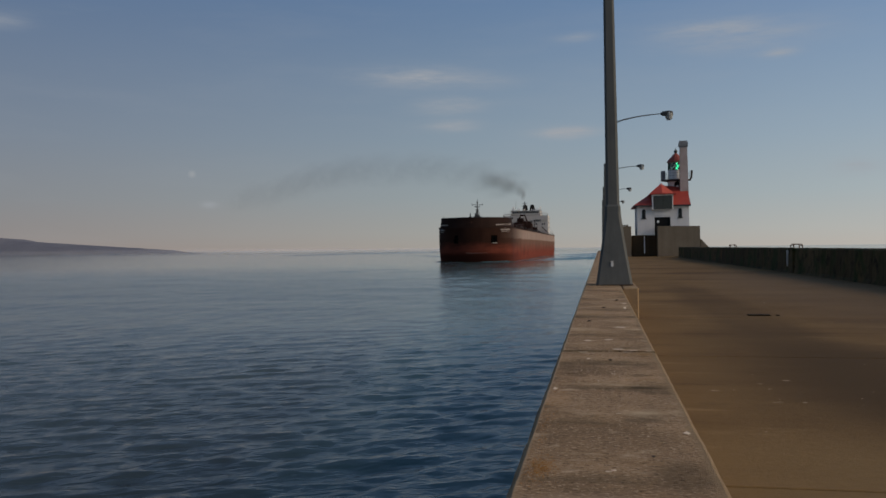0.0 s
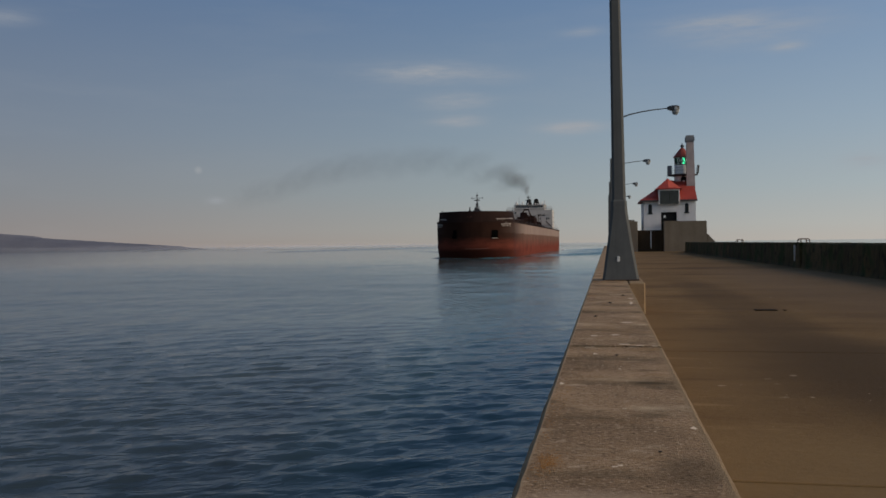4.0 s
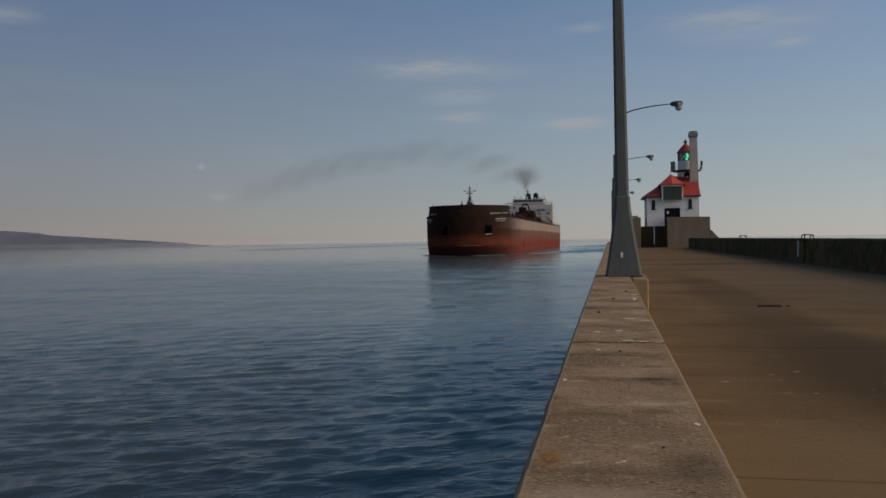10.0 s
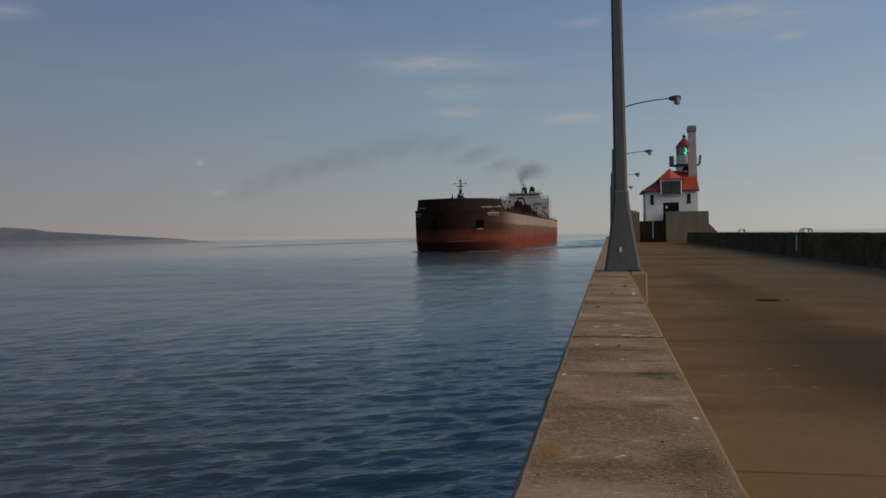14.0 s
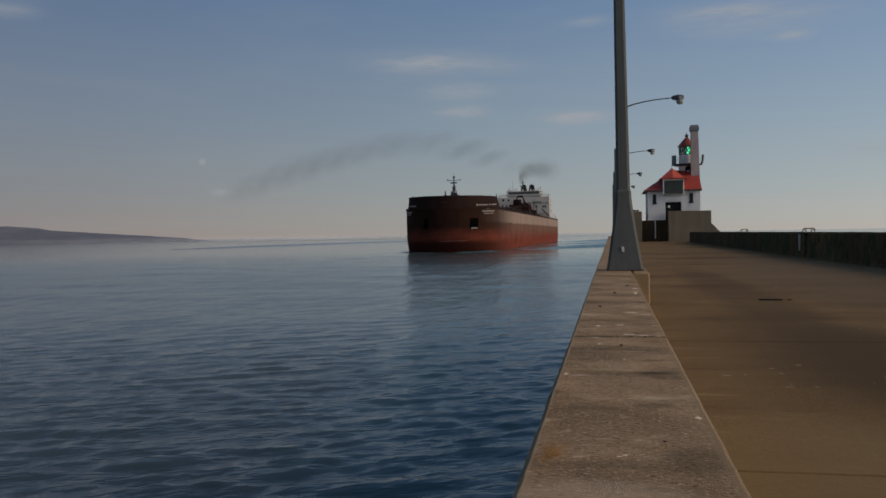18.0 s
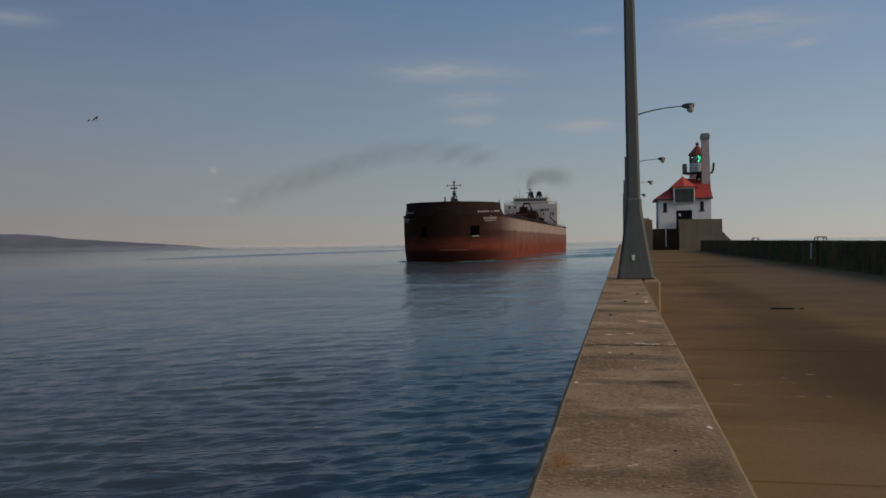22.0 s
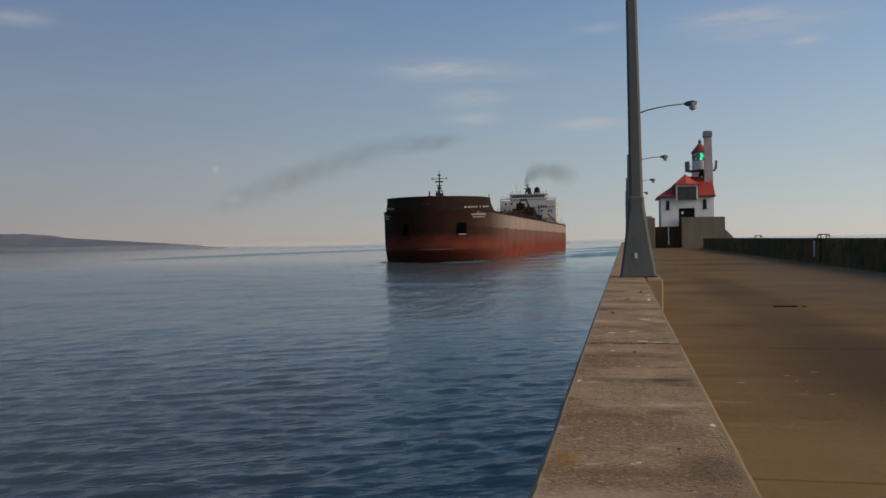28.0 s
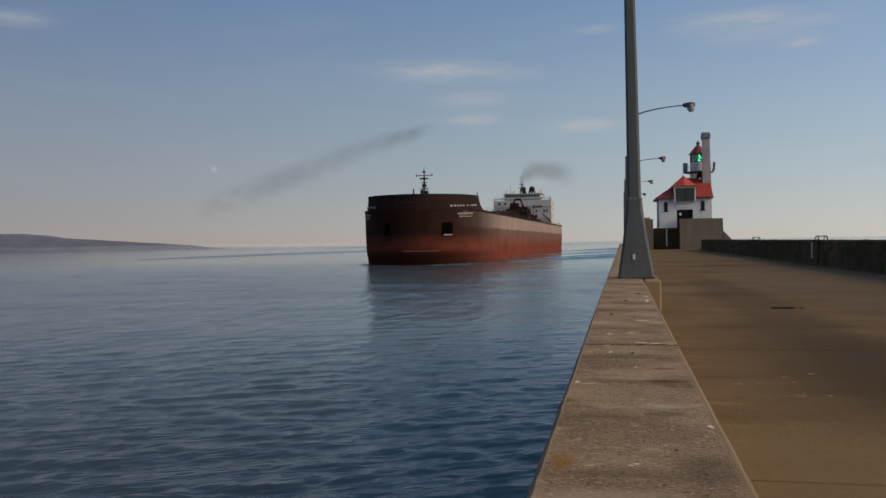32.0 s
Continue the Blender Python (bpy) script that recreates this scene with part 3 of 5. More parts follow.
# ---------------------------------------------------------------- lamp posts
def make_lamp():
    post = thing("street_lamp", pose(0.27, LAMP_Y, COPING, 0, -0.5, 0), "tall grey-green steel lamp post with a flared base on the parapet", "street lamp", "lamp posts along the pier")
    part("base_plate", boxed(-0.352, 0.352, -0.352, 0.352, 0.0, 0.022, 0.006), "rust", post, "thin dark base plate")
    part("flared_base", lofted([square(0, 0, 0.345, 0.345, 0.022, 0.045), square(0, 0, 0.338, 0.338, 0.06, 0.045), square(0, 0, 0.235, 0.235, 0.72, 0.045), square(0, 0, 0.160, 0.160, 1.30, 0.05), square(0, 0, 0.146, 0.146, 1.46, 0.045)]), "pole", post)
    part("collar", lofted([square(0, 0, 0.150, 0.150, 1.42, 0.04), square(0, 0, 0.148, 0.148, 1.52, 0.04), square(0, 0, 0.128, 0.128, 1.56, 0.04)]), "pole", post)
    part("pole", lofted([square(0, 0, 0.130, 0.130, 1.54, 0.045), square(0, 0, 0.103, 0.103, 5.3, 0.04), square(0, 0, 0.075, 0.075, 8.05, 0.03)]), "pole", post)
    part("pole_cap", lofted([circle(0, 0, 0.09, 8.05, 8), circle(0, 0, 0.08, 8.12, 8), circle(0, 0, 0.02, 8.17, 8)]), "pole", post)
    part("access_cover", boxed(-0.062, -0.012, -0.300, -0.272, 0.36, 0.46, 0.004), "label", post, "small pale plate on the lamp base")
    arm = bmesh.new()
    pts = [(0.06, 0, 7.30), (0.35, 0, 7.45), (0.8, 0, 7.60), (1.4, 0, 7.72), (2.0, 0, 7.80), (2.82, 0, 7.86)]
    for i, (p, q) in enumerate(zip(pts, pts[1:])):
        tube(arm, p, q, 0.042 - 0.003 * i, 0.042 - 0.003 * (i + 1), 8)
    part("arm", arm, "pole", post)
    part("arm_bracket", boxed(0.05, 0.13, -0.07, 0.07, 7.18, 7.42, 0.01), "pole", post)
    head = part("lamp_head", lofted([[(x, y * w, 7.86 + z * h) for y, z in ((-1, -1.0), (-1, 0.5), (-0.5, 1), (0.5, 1), (1, 0.5), (1, -1.0))] for x, w, h in ((2.78, 0.05, 0.05), (2.90, 0.13, 0.11), (3.12, 0.19, 0.14), (3.30, 0.19, 0.13), (3.42, 0.13, 0.09))]), "head", post, "dark metal lamp head")
    part("lamp_bowl", lofted([[(3.22 + 0.21 * k * math.cos(a), 0.20 * k * math.sin(a), z) for a in [2 * math.pi * i / 12 for i in range(12)]] for k, z in ((1.02, 7.90), (1.05, 7.78), (0.86, 7.60), (0.5, 7.50))]), "bowl", head, "pale glass bowl")
    return post


first = make_lamp()
for i in range(1, 5):
    copy_thing(first, pose(0.52, LAMP_Y + 30.2 * i, COPING))


# ---------------------------------------------------------------- lighthouse at the pier's head
def make_platform():
    ob = thing("lighthouse_platform", pose(0, 0, DECK), "stepped concrete platform that carries the lighthouse building", "platform")
    part("foundation", boxed(3.9, 12.0, 107.6, 124, -0.1, 2.62, 0.04), "base", ob, "dark stained concrete foundation")
    bm = lofted([[(6.95, y, 0), (11.95, y, 0), (11.9, y, 3.66), (6.95, y, 3.7)] for y in (106.0, 107.58)])
    part("front_block", bm, "block", ob, "tall grey-brown concrete block before the door")
    part("sloping_buttress", lofted([[(11.96, y, 0), (13.6, y, 0), (13.1, y, 0.9), (12.0, y, 2.1)] for y in (106.1, 107.5)]), "block", ob)
    part("side_wall", boxed(2.35, 3.85, 107.0, 123, -0.1, 3.75, 0.05), "block", ob)
    part("slim_pipe", tubed((5.45, 107.5, 0.4), (5.45, 107.5, 2.55), 0.06), "trim", ob, "thin pale upright pipe")
    for x in (2.7, 2.95, 3.25):
        part("top_stone", roughen(boxed(x, x + 0.22, 107.2, 107.6, 3.75, 3.95, 0.04), 0.03, 4), "base", ob)


make_platform()


def wall_window(parent, x, y, z0, z1, half):
    """A narrow round-headed window in a front wall, with its frame, sill and dark pane."""
    n = 9
    outline = [(x - half, z0), (x + half, z0)] + [(x + half * math.cos(math.pi * i / n), z1 - half + half * math.sin(math.pi * i / n)) for i in range(n + 1)]
    win = part("window", lofted([[(a, y - 0.03, b) for a, b in outline], [(a, y + 0.1, b) for a, b in outline]]), "iron", parent)
    inner = [(x + (a - x) * 0.84, z0 + (b - z0) * 0.93 + 0.04) for a, b in outline]
    part("pane", lofted([[(a, y - 0.045, b) for a, b in inner], [(a, y, b) for a, b in inner]]), "dark_pane", win)
    part("sill", boxed(x - half - 0.1, x + half + 0.1, y - 0.12, y + 0.05, z0 - 0.1, z0, 0.015), "black", win)


def make_lighthouse():
    house = thing("lighthouse", pose(0, 0, DECK), "white lighthouse building with a red hipped roof and lantern tower", "lighthouse")
    y0, y1, x0, x1, zb, ze = 108.0, 115.0, 4.62, 10.88, 2.62, 6.2
    # front wall round the doorway, and the other walls
    for nm, b in (("front_wall", (x0, 6.72, y0, y0 + 0.35, zb, ze)), ("front_wall", (8.62, x1, y0, y0 + 0.35, zb, ze)), ("front_wall", (6.72, 8.62, y0, y0 + 0.35, 4.85, ze)),
                  ("side_wall", (x0, x0 + 0.35, y0 + 0.35, y1, zb, ze)), ("side_wall", (x1 - 0.35, x1, y0 + 0.35, y1, zb, ze)), ("back_wall", (x0 + 0.35, x1 - 0.35, y1 - 0.35, y1, zb, ze))):
        part(nm, boxed(*b, 0.01), "white", house)
    part("plinth", boxed(x0 - 0.06, 6.7, y0 - 0.06, y0 - 0.002, zb, zb + 0.25, 0.01), "trim", house)
    door = part("door", boxed(6.74, 8.60, y0 + 0.2, y0 + 0.28, zb, 4.84), "black", house, "black double door")
    part("door_window", boxed(7.05, 7.28, y0 + 0.185, y0 + 0.199, 4.15, 4.45), "trim", door)
    part("lintel_sign", boxed(6.75, 8.6, y0 - 0.025, y0 - 0.003, 5.15, 5.42), "tower", house, "weathered sign board over the door")
    wall_window(house, 5.42, y0, 4.72, 5.86, 0.22)
    wall_window(house, 9.80, y0, 4.78, 5.92, 0.22)
    # hipped roof
    ov, zr = 0.45, 9.0
    eave = [(x0 - ov, y0 - ov), (x1 + 0.14, y0 - ov), (x1 + 0.14, y1 + ov), (x0 - ov, y1 + ov)]
    bm = bmesh.new()
    lo = [bm.verts.new((x, y, ze - 0.02)) for x, y in eave]
    up = [bm.verts.new((x, y, ze + 0.14)) for x, y in eave]
    ridge = [bm.verts.new(p) for p in ((8.0, y0 + 3.6, zr), (10.88, y0 + 2.4, zr - 0.35), (10.88, y1 - 2.8, zr - 0.35), (8.0, y1 - 3.2, zr))]
    bm.faces.new(lo[::-1])
    for i in range(4):
        j = (i + 1) % 4
        bm.faces.new((lo[i], lo[j], up[j], up[i]))
        bm.faces.new((up[i], up[j], ridge[j], ridge[i]))
    bm.faces.new(ridge)
    part("roof", bm, "red_roof", house, "red painted hipped roof")
    part("eaves_board", boxed(x0 - ov - 0.02, x1 + 0.16, y0 - ov - 0.05, y0 - ov - 0.004, ze - 0.06, ze + 0.13, 0.01), "iron", house)
    # dormer with its closed hatch
    dx0, dx1, dy = 6.42, 8.92, y0 - 0.55
    dormer = part("dormer", boxed(dx0, dx1, dy, y0 + 4.0, 5.78, 7.62, 0.01), "white", house)
    part("hatch", boxed(6.57, 8.80, dy - 0.09, dy - 0.003, 5.84, 7.46, 0.01), "dark_door", dormer, "dark green closed loading hatch")
    part("hatch_seam", boxed(7.71, 7.74, dy - 0.1, dy - 0.091, 5.87, 7.4), "black", dormer)
    for b in ((dx0, 6.56, 5.8, 7.62), (8.81, dx1, 5.8, 7.62), (6.56, 8.81, 7.47, 7.62)):
        part("hatch_trim", boxed(b[0], b[1], dy - 0.06, dy - 0.003, b[2], b[3], 0.01), "trim", dormer)
    droof = [[(dx0 - 0.35, y, 7.62), (dx0 - 0.35, y, 7.72), (7.62, y, zz), (dx1 + 0.35, y, 7.72), (dx1 + 0.35, y, 7.62)] for y, zz in ((dy - 0.3, 7.80), (dy + 1.3, 9.08), (y0 + 4.4, 9.08))]
    part("dormer_roof", lofted(droof), "red_roof", dormer, "red dormer roof")
    # chimney
    ch = part("chimney", lofted([square(10.5, 110.2, 0.52, 0.48, 7.6), square(10.46, 110.2, 0.43, 0.42, 13.6)]), "chimney", house, "tall pinkish-grey brick chimney")
    part("chimney_cap", lofted([square(10.45, 110.2, 0.45, 0.44, 13.6), square(10.44, 110.2, 0.54, 0.52, 13.78), square(10.44, 110.2, 0.54, 0.52, 14.2), square(10.44, 110.2, 0.48, 0.46, 14.22), square(10.44, 110.2, 0.46, 0.44, 14.42)]), "cap", ch)
    # tower and lantern
    tx, ty = 9.68, 112.0
    tower = part("tower", lofted([circle(tx, ty, 1.06, 6.5, 20), circle(tx, ty, 1.02, 9.62, 20)]), "tower", house, "short round off-white tower")
    n = 8
    arch = [(tx - 0.30, 8.35), (tx + 0.42, 8.35)] + [(tx + 0.06 + 0.36 * math.cos(math.pi * i / n), 9.10 + 0.36 * math.sin(math.pi * i / n)) for i in range(n + 1)]
    niche = part("tower_window", lofted([[(a, ty - 1.08, b) for a, b in arch], [(a, ty - 0.85, b) for a, b in arch]]), "black", tower, "dark arched window in the tower")
    part("window_lamp", lofted([circle(tx + 0.06, ty - 1.14, r, z, 10) for r, z in ((0.10, 8.55), (0.15, 8.7), (0.12, 8.9))]), "trim", niche)
    part("gallery_deck", lofted([circle(tx, ty, 1.1, 9.46, 20), circle(tx, ty, 1.9, 9.60, 20), circle(tx, ty, 1.9, 9.70, 20)]), "iron", tower, "black iron gallery")
    part("watch_room", lofted([circle(tx, ty, 0.98, 9.71, 20), circle(tx, ty, 0.98, 10.88, 20)]), "tower", tower)
    for i in range(12):
        a = 2 * math.pi * (i + 0.5) / 12
        p = (tx + 1.84 * math.cos(a), ty + 1.84 * math.sin(a))
        part("gallery_post", tubed((*p, 9.70), (*p, 10.5), 0.014, n=6), "iron", tower)
    for z in (10.15, 10.5):
        bm = bmesh.new()
        ring = circle(tx, ty, 1.84, z, 24)
        for p, q in zip(ring, ring[1:] + ring[:1]):
            tube(bm, p, q, 0.012, n=5)
        part("gallery_rail", bm, "iron", tower)
    lantern = part("lantern_room", lofted([circle(tx, ty, 0.99, 10.885, 10), circle(tx, ty, 0.99, 10.98, 10)]), "iron", house, "black framed lantern room with a green light")
    for i in range(10):
        a, b = (2 * math.pi * (i + k) / 10 for k in (0, 1))
        p, q = ((tx + 0.94 * math.cos(v), ty + 0.94 * math.sin(v)) for v in (a, b))
        bm = bmesh.new()
        tube(bm, (*p, 10.98), (*q, 11.9), 0.05, n=5)
        tube(bm, (*q, 10.98), (*p, 11.9), 0.05, n=5)
        tube(bm, (*p, 10.98), (*p, 11.9), 0.055, n=5)
        part("astragal", bm, "iron", lantern)
        glass = part("lantern_pane", lofted([[(*p, 10.98), (*q, 10.98), (*q, 11.9), (*p, 11.9)], [(p[0] * 0.996 + tx * 0.004, p[1] * 0.996 + ty * 0.004, 10.98), (q[0] * 0.996 + tx * 0.004, q[1] * 0.996 + ty * 0.004, 10.98), (q[0] * 0.996 + tx * 0.004, q[1] * 0.996 + ty * 0.004, 11.9), (p[0] * 0.996 + tx * 0.004, p[1] * 0.996 + ty * 0.004, 11.9)]]), "lantern", lantern)
        glass.visible_shadow = False
    part("beacon_lens", lofted([circle(tx + 0.20, ty - 0.3, r, z, 12) for r, z in ((0.14, 11.0), (0.19, 11.06), (0.21, 11.4), (0.19, 11.76), (0.12, 11.84))]), "green_light", lantern, "glowing green beacon lens")
    part("lantern_roof", lofted([circle(tx, ty, 1.14, 11.9, 10), circle(tx, ty, 1.10, 12.02, 10), circle(tx, ty, 0.28, 13.0, 10), circle(tx, ty, 0.16, 13.1, 10)]), "lantern_red", house, "red conical lantern roof")
    part("vent_ball", lofted([circle(tx, ty, r, z, 10) for r, z in ((0.08, 13.08), (0.2, 13.2), (0.24, 13.33), (0.18, 13.46), (0.05, 13.55), (0.03, 13.75))]), "iron", house)
    # fog signals hanging from the gallery
    part("signal_box", boxed(7.80, 8.34, 111.4, 112.0, 9.70, 10.85, 0.06), "cap", house, "dark box of the fog signal")
    horn = bmesh.new()
    box(horn, 11.35, 11.5, 111.4, 111.9, 9.66, 10.0, 0.02)
    tube(horn, (11.55, 111.6, 9.8), (11.6, 111.6, 10.85), 0.10, 0.15, 8)
    part("signal_horn", horn, "iron", house, "dark horn on the gallery")
    bm = bmesh.new()
    tube(bm, (7.85, 111.4, 9.7), (7.45, 110.6, 8.9), 0.03, n=5)
    part("gallery_brace", bm, "trim", house)


make_lighthouse()

# ---------------------------------------------------------------- the ore carrier
# Ship's own space: origin at the stem on the waterline, y aft, x to port.
SHIP_DECK, SHIP_TOP = 13.4, 17.3


def half_breadth(y, bow=17.0, full=16.2):
    s = min(max(y / bow, 0.0), 1.0)
    return full * (1 - (1 - s) ** 2.3) ** 0.52


def outline(y_end, k=1.0, push=0.0, n=26, stern=True):
    """Plan of the hull at one level, from the port quarter round the stem to the starboard quarter."""
    ys = [y_end * 1.0] + [20 + (y_end - 20) * (1 - i / 10) for i in range(1, 10)] + [20 * (1 - i / n) ** 1.9 for i in range(n + 1)]
    port = [(half_breadth(y) * k, y + push * max(0.0, 1 - y / 20)) for y in ys]
    star = [(-x, y) for x, y in port[::-1][1:]]
    return port + star


def make_ship():
    ship = thing("ore_carrier", pose(-53.1, 350.8, 0, 0, 0, -0.573), "long rusty red-brown lake ore carrier steaming towards the canal", "ship", "")
    levels = [(-4.0, 0.965, 5.2), (-1.2, 0.98, 3.4), (2.35, 0.993, 0.75), (4.0, 0.996, 0.5), (8.5, 1.0, 0.15), (SHIP_DECK, 1.0, 0.0)]
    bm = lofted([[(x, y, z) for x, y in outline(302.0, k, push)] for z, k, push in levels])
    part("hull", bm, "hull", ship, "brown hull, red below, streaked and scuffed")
    # rubbing strake along the deck edge
    strake = [[(x, y, z) for x, y in outline(302.2, k, -0.1)] for z, k in ((SHIP_DECK - 0.45, 1.008), (SHIP_DECK + 0.12, 1.012), (SHIP_DECK + 0.14, 0.99))]
    part("deck_strake", lofted(strake, close=False, cap=False), "forecastle", ship)
    part("main_deck", lofted([[(x, y, z) for x, y in outline(301.6, 0.985, 0.3)] for z in (SHIP_DECK + 0.01, SHIP_DECK + 0.06)]), "deck_red", ship)
    # forecastle bulwark, open aft, its ends sloping down to the deck
    n = 24
    def ring(y_end, k, z, rise=0.0):
        ys = [y_end * (1 - i / n) ** 1.9 for i in range(n + 1)]
        port = [(half_breadth(y) * k, y, z) for y in ys]
        return port + [(-x, y, z) for x, y, z in port[::-1][1:]]
    bm = lofted([ring(25.5, 0.965, SHIP_DECK + 0.1), ring(22.5, 0.952, 14.6), ring(20.3, 0.942, 16.0), ring(19.4, 0.938, SHIP_TOP), ring(19.2, 0.92, SHIP_TOP), ring(22.0, 0.92, 14.6), ring(25.2, 0.93, SHIP_DECK + 0.1)], close=False, cap=False)
    fc = part("forecastle_bulwark", bm, "forecastle", ship, "dark brown raised bow bulwark")
    part("bulwark_cap", lofted([ring(19.5, 0.95, SHIP_TOP - 0.05), ring(19.5, 0.95, SHIP_TOP + 0.12), ring(19.2, 0.91, SHIP_TOP + 0.12)], close=False, cap=False), "mast", fc)
    part("forecastle_deck", lofted([ring(19.3, 0.915, 15.2), ring(19.3, 0.915, 15.3)], close=True), "deck_red", ship)
    part("forecastle_bulkhead", boxed(-14.2, 14.2, 19.0, 19.25, SHIP_DECK + 0.05, 15.2), "house", ship)
    for s in (-1, 1):
        part("bow_light_post", tubed((s * 14.9, 19.0, SHIP_TOP - 0.1), (s * 14.9, 19.0, SHIP_TOP + 1.1), 0.14, n=6), "mast", ship)
    # anchor pockets: black blocks painted as deep shade on the bow, each with its anchor
    for s in (1, -1):
        y = 3.1 if s > 0 else 1.5
        x = s * half_breadth(y)
        nx, ny = s * 0.62, -0.785
        tangent, normal = Vector((-ny * s, nx * s, 0)) * s, Vector((nx, ny, 0))
        c = Vector((x, y + 0.1, 8.2))
        def quad(w, h, out, dz=0.0):
            o = c + normal * out + Vector((0, 0, dz))
            return [o - tangent * w - Vector((0, 0, h)), o + tangent * w - Vector((0, 0, h)), o + tangent * w + Vector((0, 0, h)), o - tangent * w + Vector((0, 0, h))]
        pocket = part("anchor_pocket", lofted([quad(1.45, 1.65, -0.6), quad(1.45, 1.65, 0.04)]), "void", ship, "square black anchor pocket in the bow")
        if s > 0:
            part("pocket_lip", lofted([quad(1.35, 0.14, 0.0, -1.62), quad(1.1, 0.08, 0.22, -1.66)]), "lettering", pocket)
        anchor = bmesh.new()
        o = c + normal * 0.1
        tube(anchor, o + Vector((0, 0, 0.9)), o - Vector((0, 0, 0.9)), 0.12, n=6)
        tube(anchor, o - tangent * 0.9 - Vector((0, 0, 0.5)), o - Vector((0, 0, 1.05)), 0.14, n=6)
        tube(anchor, o + tangent * 0.9 - Vector((0, 0, 0.5)), o - Vector((0, 0, 1.05)), 0.14, n=6)
        part("anchor", anchor, "void", pocket)
    # lettering on both bows stands as plain bars, grouped as the words are
    for s in (1, -1):
        for z, y0, y1, h, words in ((14.25, 4.0, 15.2, 0.24, (5, 1, 6)), (12.95, 6.9, 8.2, 0.15, (3,)), (12.15, 5.2, 10.6, 0.25, (10,)), (11.4, 5.6, 10.1, 0.15, (9, 2))):
            cells = sum(words) + 0.9 * (len(words) - 1)
            at = y0
            for word in words:
                for i in range(word):
                    step = (y1 - y0) / cells
                    ya, yb = at, at + step * 0.5
                    k = 0.955 if z > 13.5 else 1.0
                    ring_a, ring_b = ([(s * half_breadth(y) * k + s * d, y - d, z + v + 0.04 * (y - y0)) for d, v in ((0.0, -h), (0.09, -h), (0.09, h), (0.0, h))] for y in (ya, yb))
                    part("letter_bar", lofted([ring_a, ring_b]), "lettering", ship)
                    at += step
                at += 0.9 * step
    # pale scuff across the stem
    scuff = [[(x, y - 0.08, 2.35 + dz) for dz in (-0.03, 0.03)] for x, y in [(s * half_breadth(abs(yy)), abs(yy) + 0.62) for s, yy in [(-1, 0.12), (-1, 0.03), (1, 0.02), (1, 0.06), (1, 0.15), (1, 0.3), (1, 0.5), (1, 0.8), (1, 1.15), (1, 1.7)]]]
    part("bow_scuff", lofted(scuff, close=False, cap=False), "scuffed", ship, "pale scuffed line across the bow")
    # fore mast
    mast = part("foremast", tubed((0.8, 14.5, 15.2), (0.8, 14.5, 24.6), 0.36, 0.16, 10), "mast", ship, "dark steel foremast with radar and crossarms")
    part("topmast", tubed((0.8, 14.5, 24.6), (0.8, 14.5, 25.8), 0.09, 0.05, 6), "mast", mast)
    for z, w, r in ((23.3, 2.0, 0.10), (21.3, 0.8, 0.11), (19.6, 1.2, 0.12)):
        part("crossarm", tubed((0.8 - w, 14.5, z), (0.8 + w, 14.5, z), r, n=6), "mast", mast)
    for x in (-1.4, 3.0):
        part("mast_light", tubed((x, 14.5, 23.0), (x, 14.5, 23.7), 0.14, n=6), "mast", mast)
    part("radar_scanner", boxed(-0.4, 2.0, 14.0, 14.4, 22.2, 22.6, 0.05), "mast", mast)
    part("platform", boxed(-0.9, 2.5, 13.6, 15.4, 17.9, 18.2, 0.05), "mast", mast)
    for x, z, w, h in ((0.2, 18.2, 0.5, 1.1), (1.5, 18.2, 0.4, 0.8), (0.8, 20.2, 0.55, 0.7), (0.8, 24.1, 0.35, 0.5)):
        part("mast_gear", boxed(x - w, x + w, 14.0, 15.0, z, z + h, 0.08), "mast", mast)
    for x in (-0.9, 0.9):
        part("mast_stay", tubed((0.8 + x * 2, 15.5, 15.2), (0.8 + x * 0.2, 14.6, 21.0), 0.1, n=5), "mast", mast)
    part("fore_post", tubed((-2.2, 14, 15.2), (-2.2, 14, 19.6), 0.28, 0.2, 8), "mast", ship)
    part("fore_locker", boxed(-2.7, -1.7, 13.5, 14.6, 17.0, 18.3, 0.1), "mast", ship)
    part("windlass_house", boxed(2.0, 9.0, 12, 18, 15.3, 17.75, 0.1), "ship_white", ship, "low white deckhouse on the bow")
    # hatches along the deck
    for i in range(36):
        y = 32 + i * 5.2
        part("hatch_cover", boxed(-8.5, 8.5, y, y + 3.4, SHIP_DECK + 0.06, SHIP_DECK + 1.2, 0.08), "deck_red", ship)
    # self-unloading boom, stowed forward of the cabins
    boom = part("unloading_boom", bmesh_boom(), "boom", ship, "long brown lattice unloading boom")
    frame_bm = bmesh.new()
    for s in (-1, 1):
        tube(frame_bm, (s * 6, 214, SHIP_DECK), (s * 1.4, 222, 26.2), 0.34, n=6)
        tube(frame_bm, (s * 6, 232, SHIP_DECK), (s * 1.4, 222, 26.2), 0.34, n=6)
    tube(frame_bm, (-1.8, 222, 26.1), (1.8, 222, 26.1), 0.6, n=6)
    for z, w in ((18.0, 4.6), (22.0, 3.0)):
        tube(frame_bm, (-w, 218, z), (w, 218, z), 0.3, n=6)
    part("boom_gantry", frame_bm, "boom", boom, "brown A-shaped gantry of the boom")
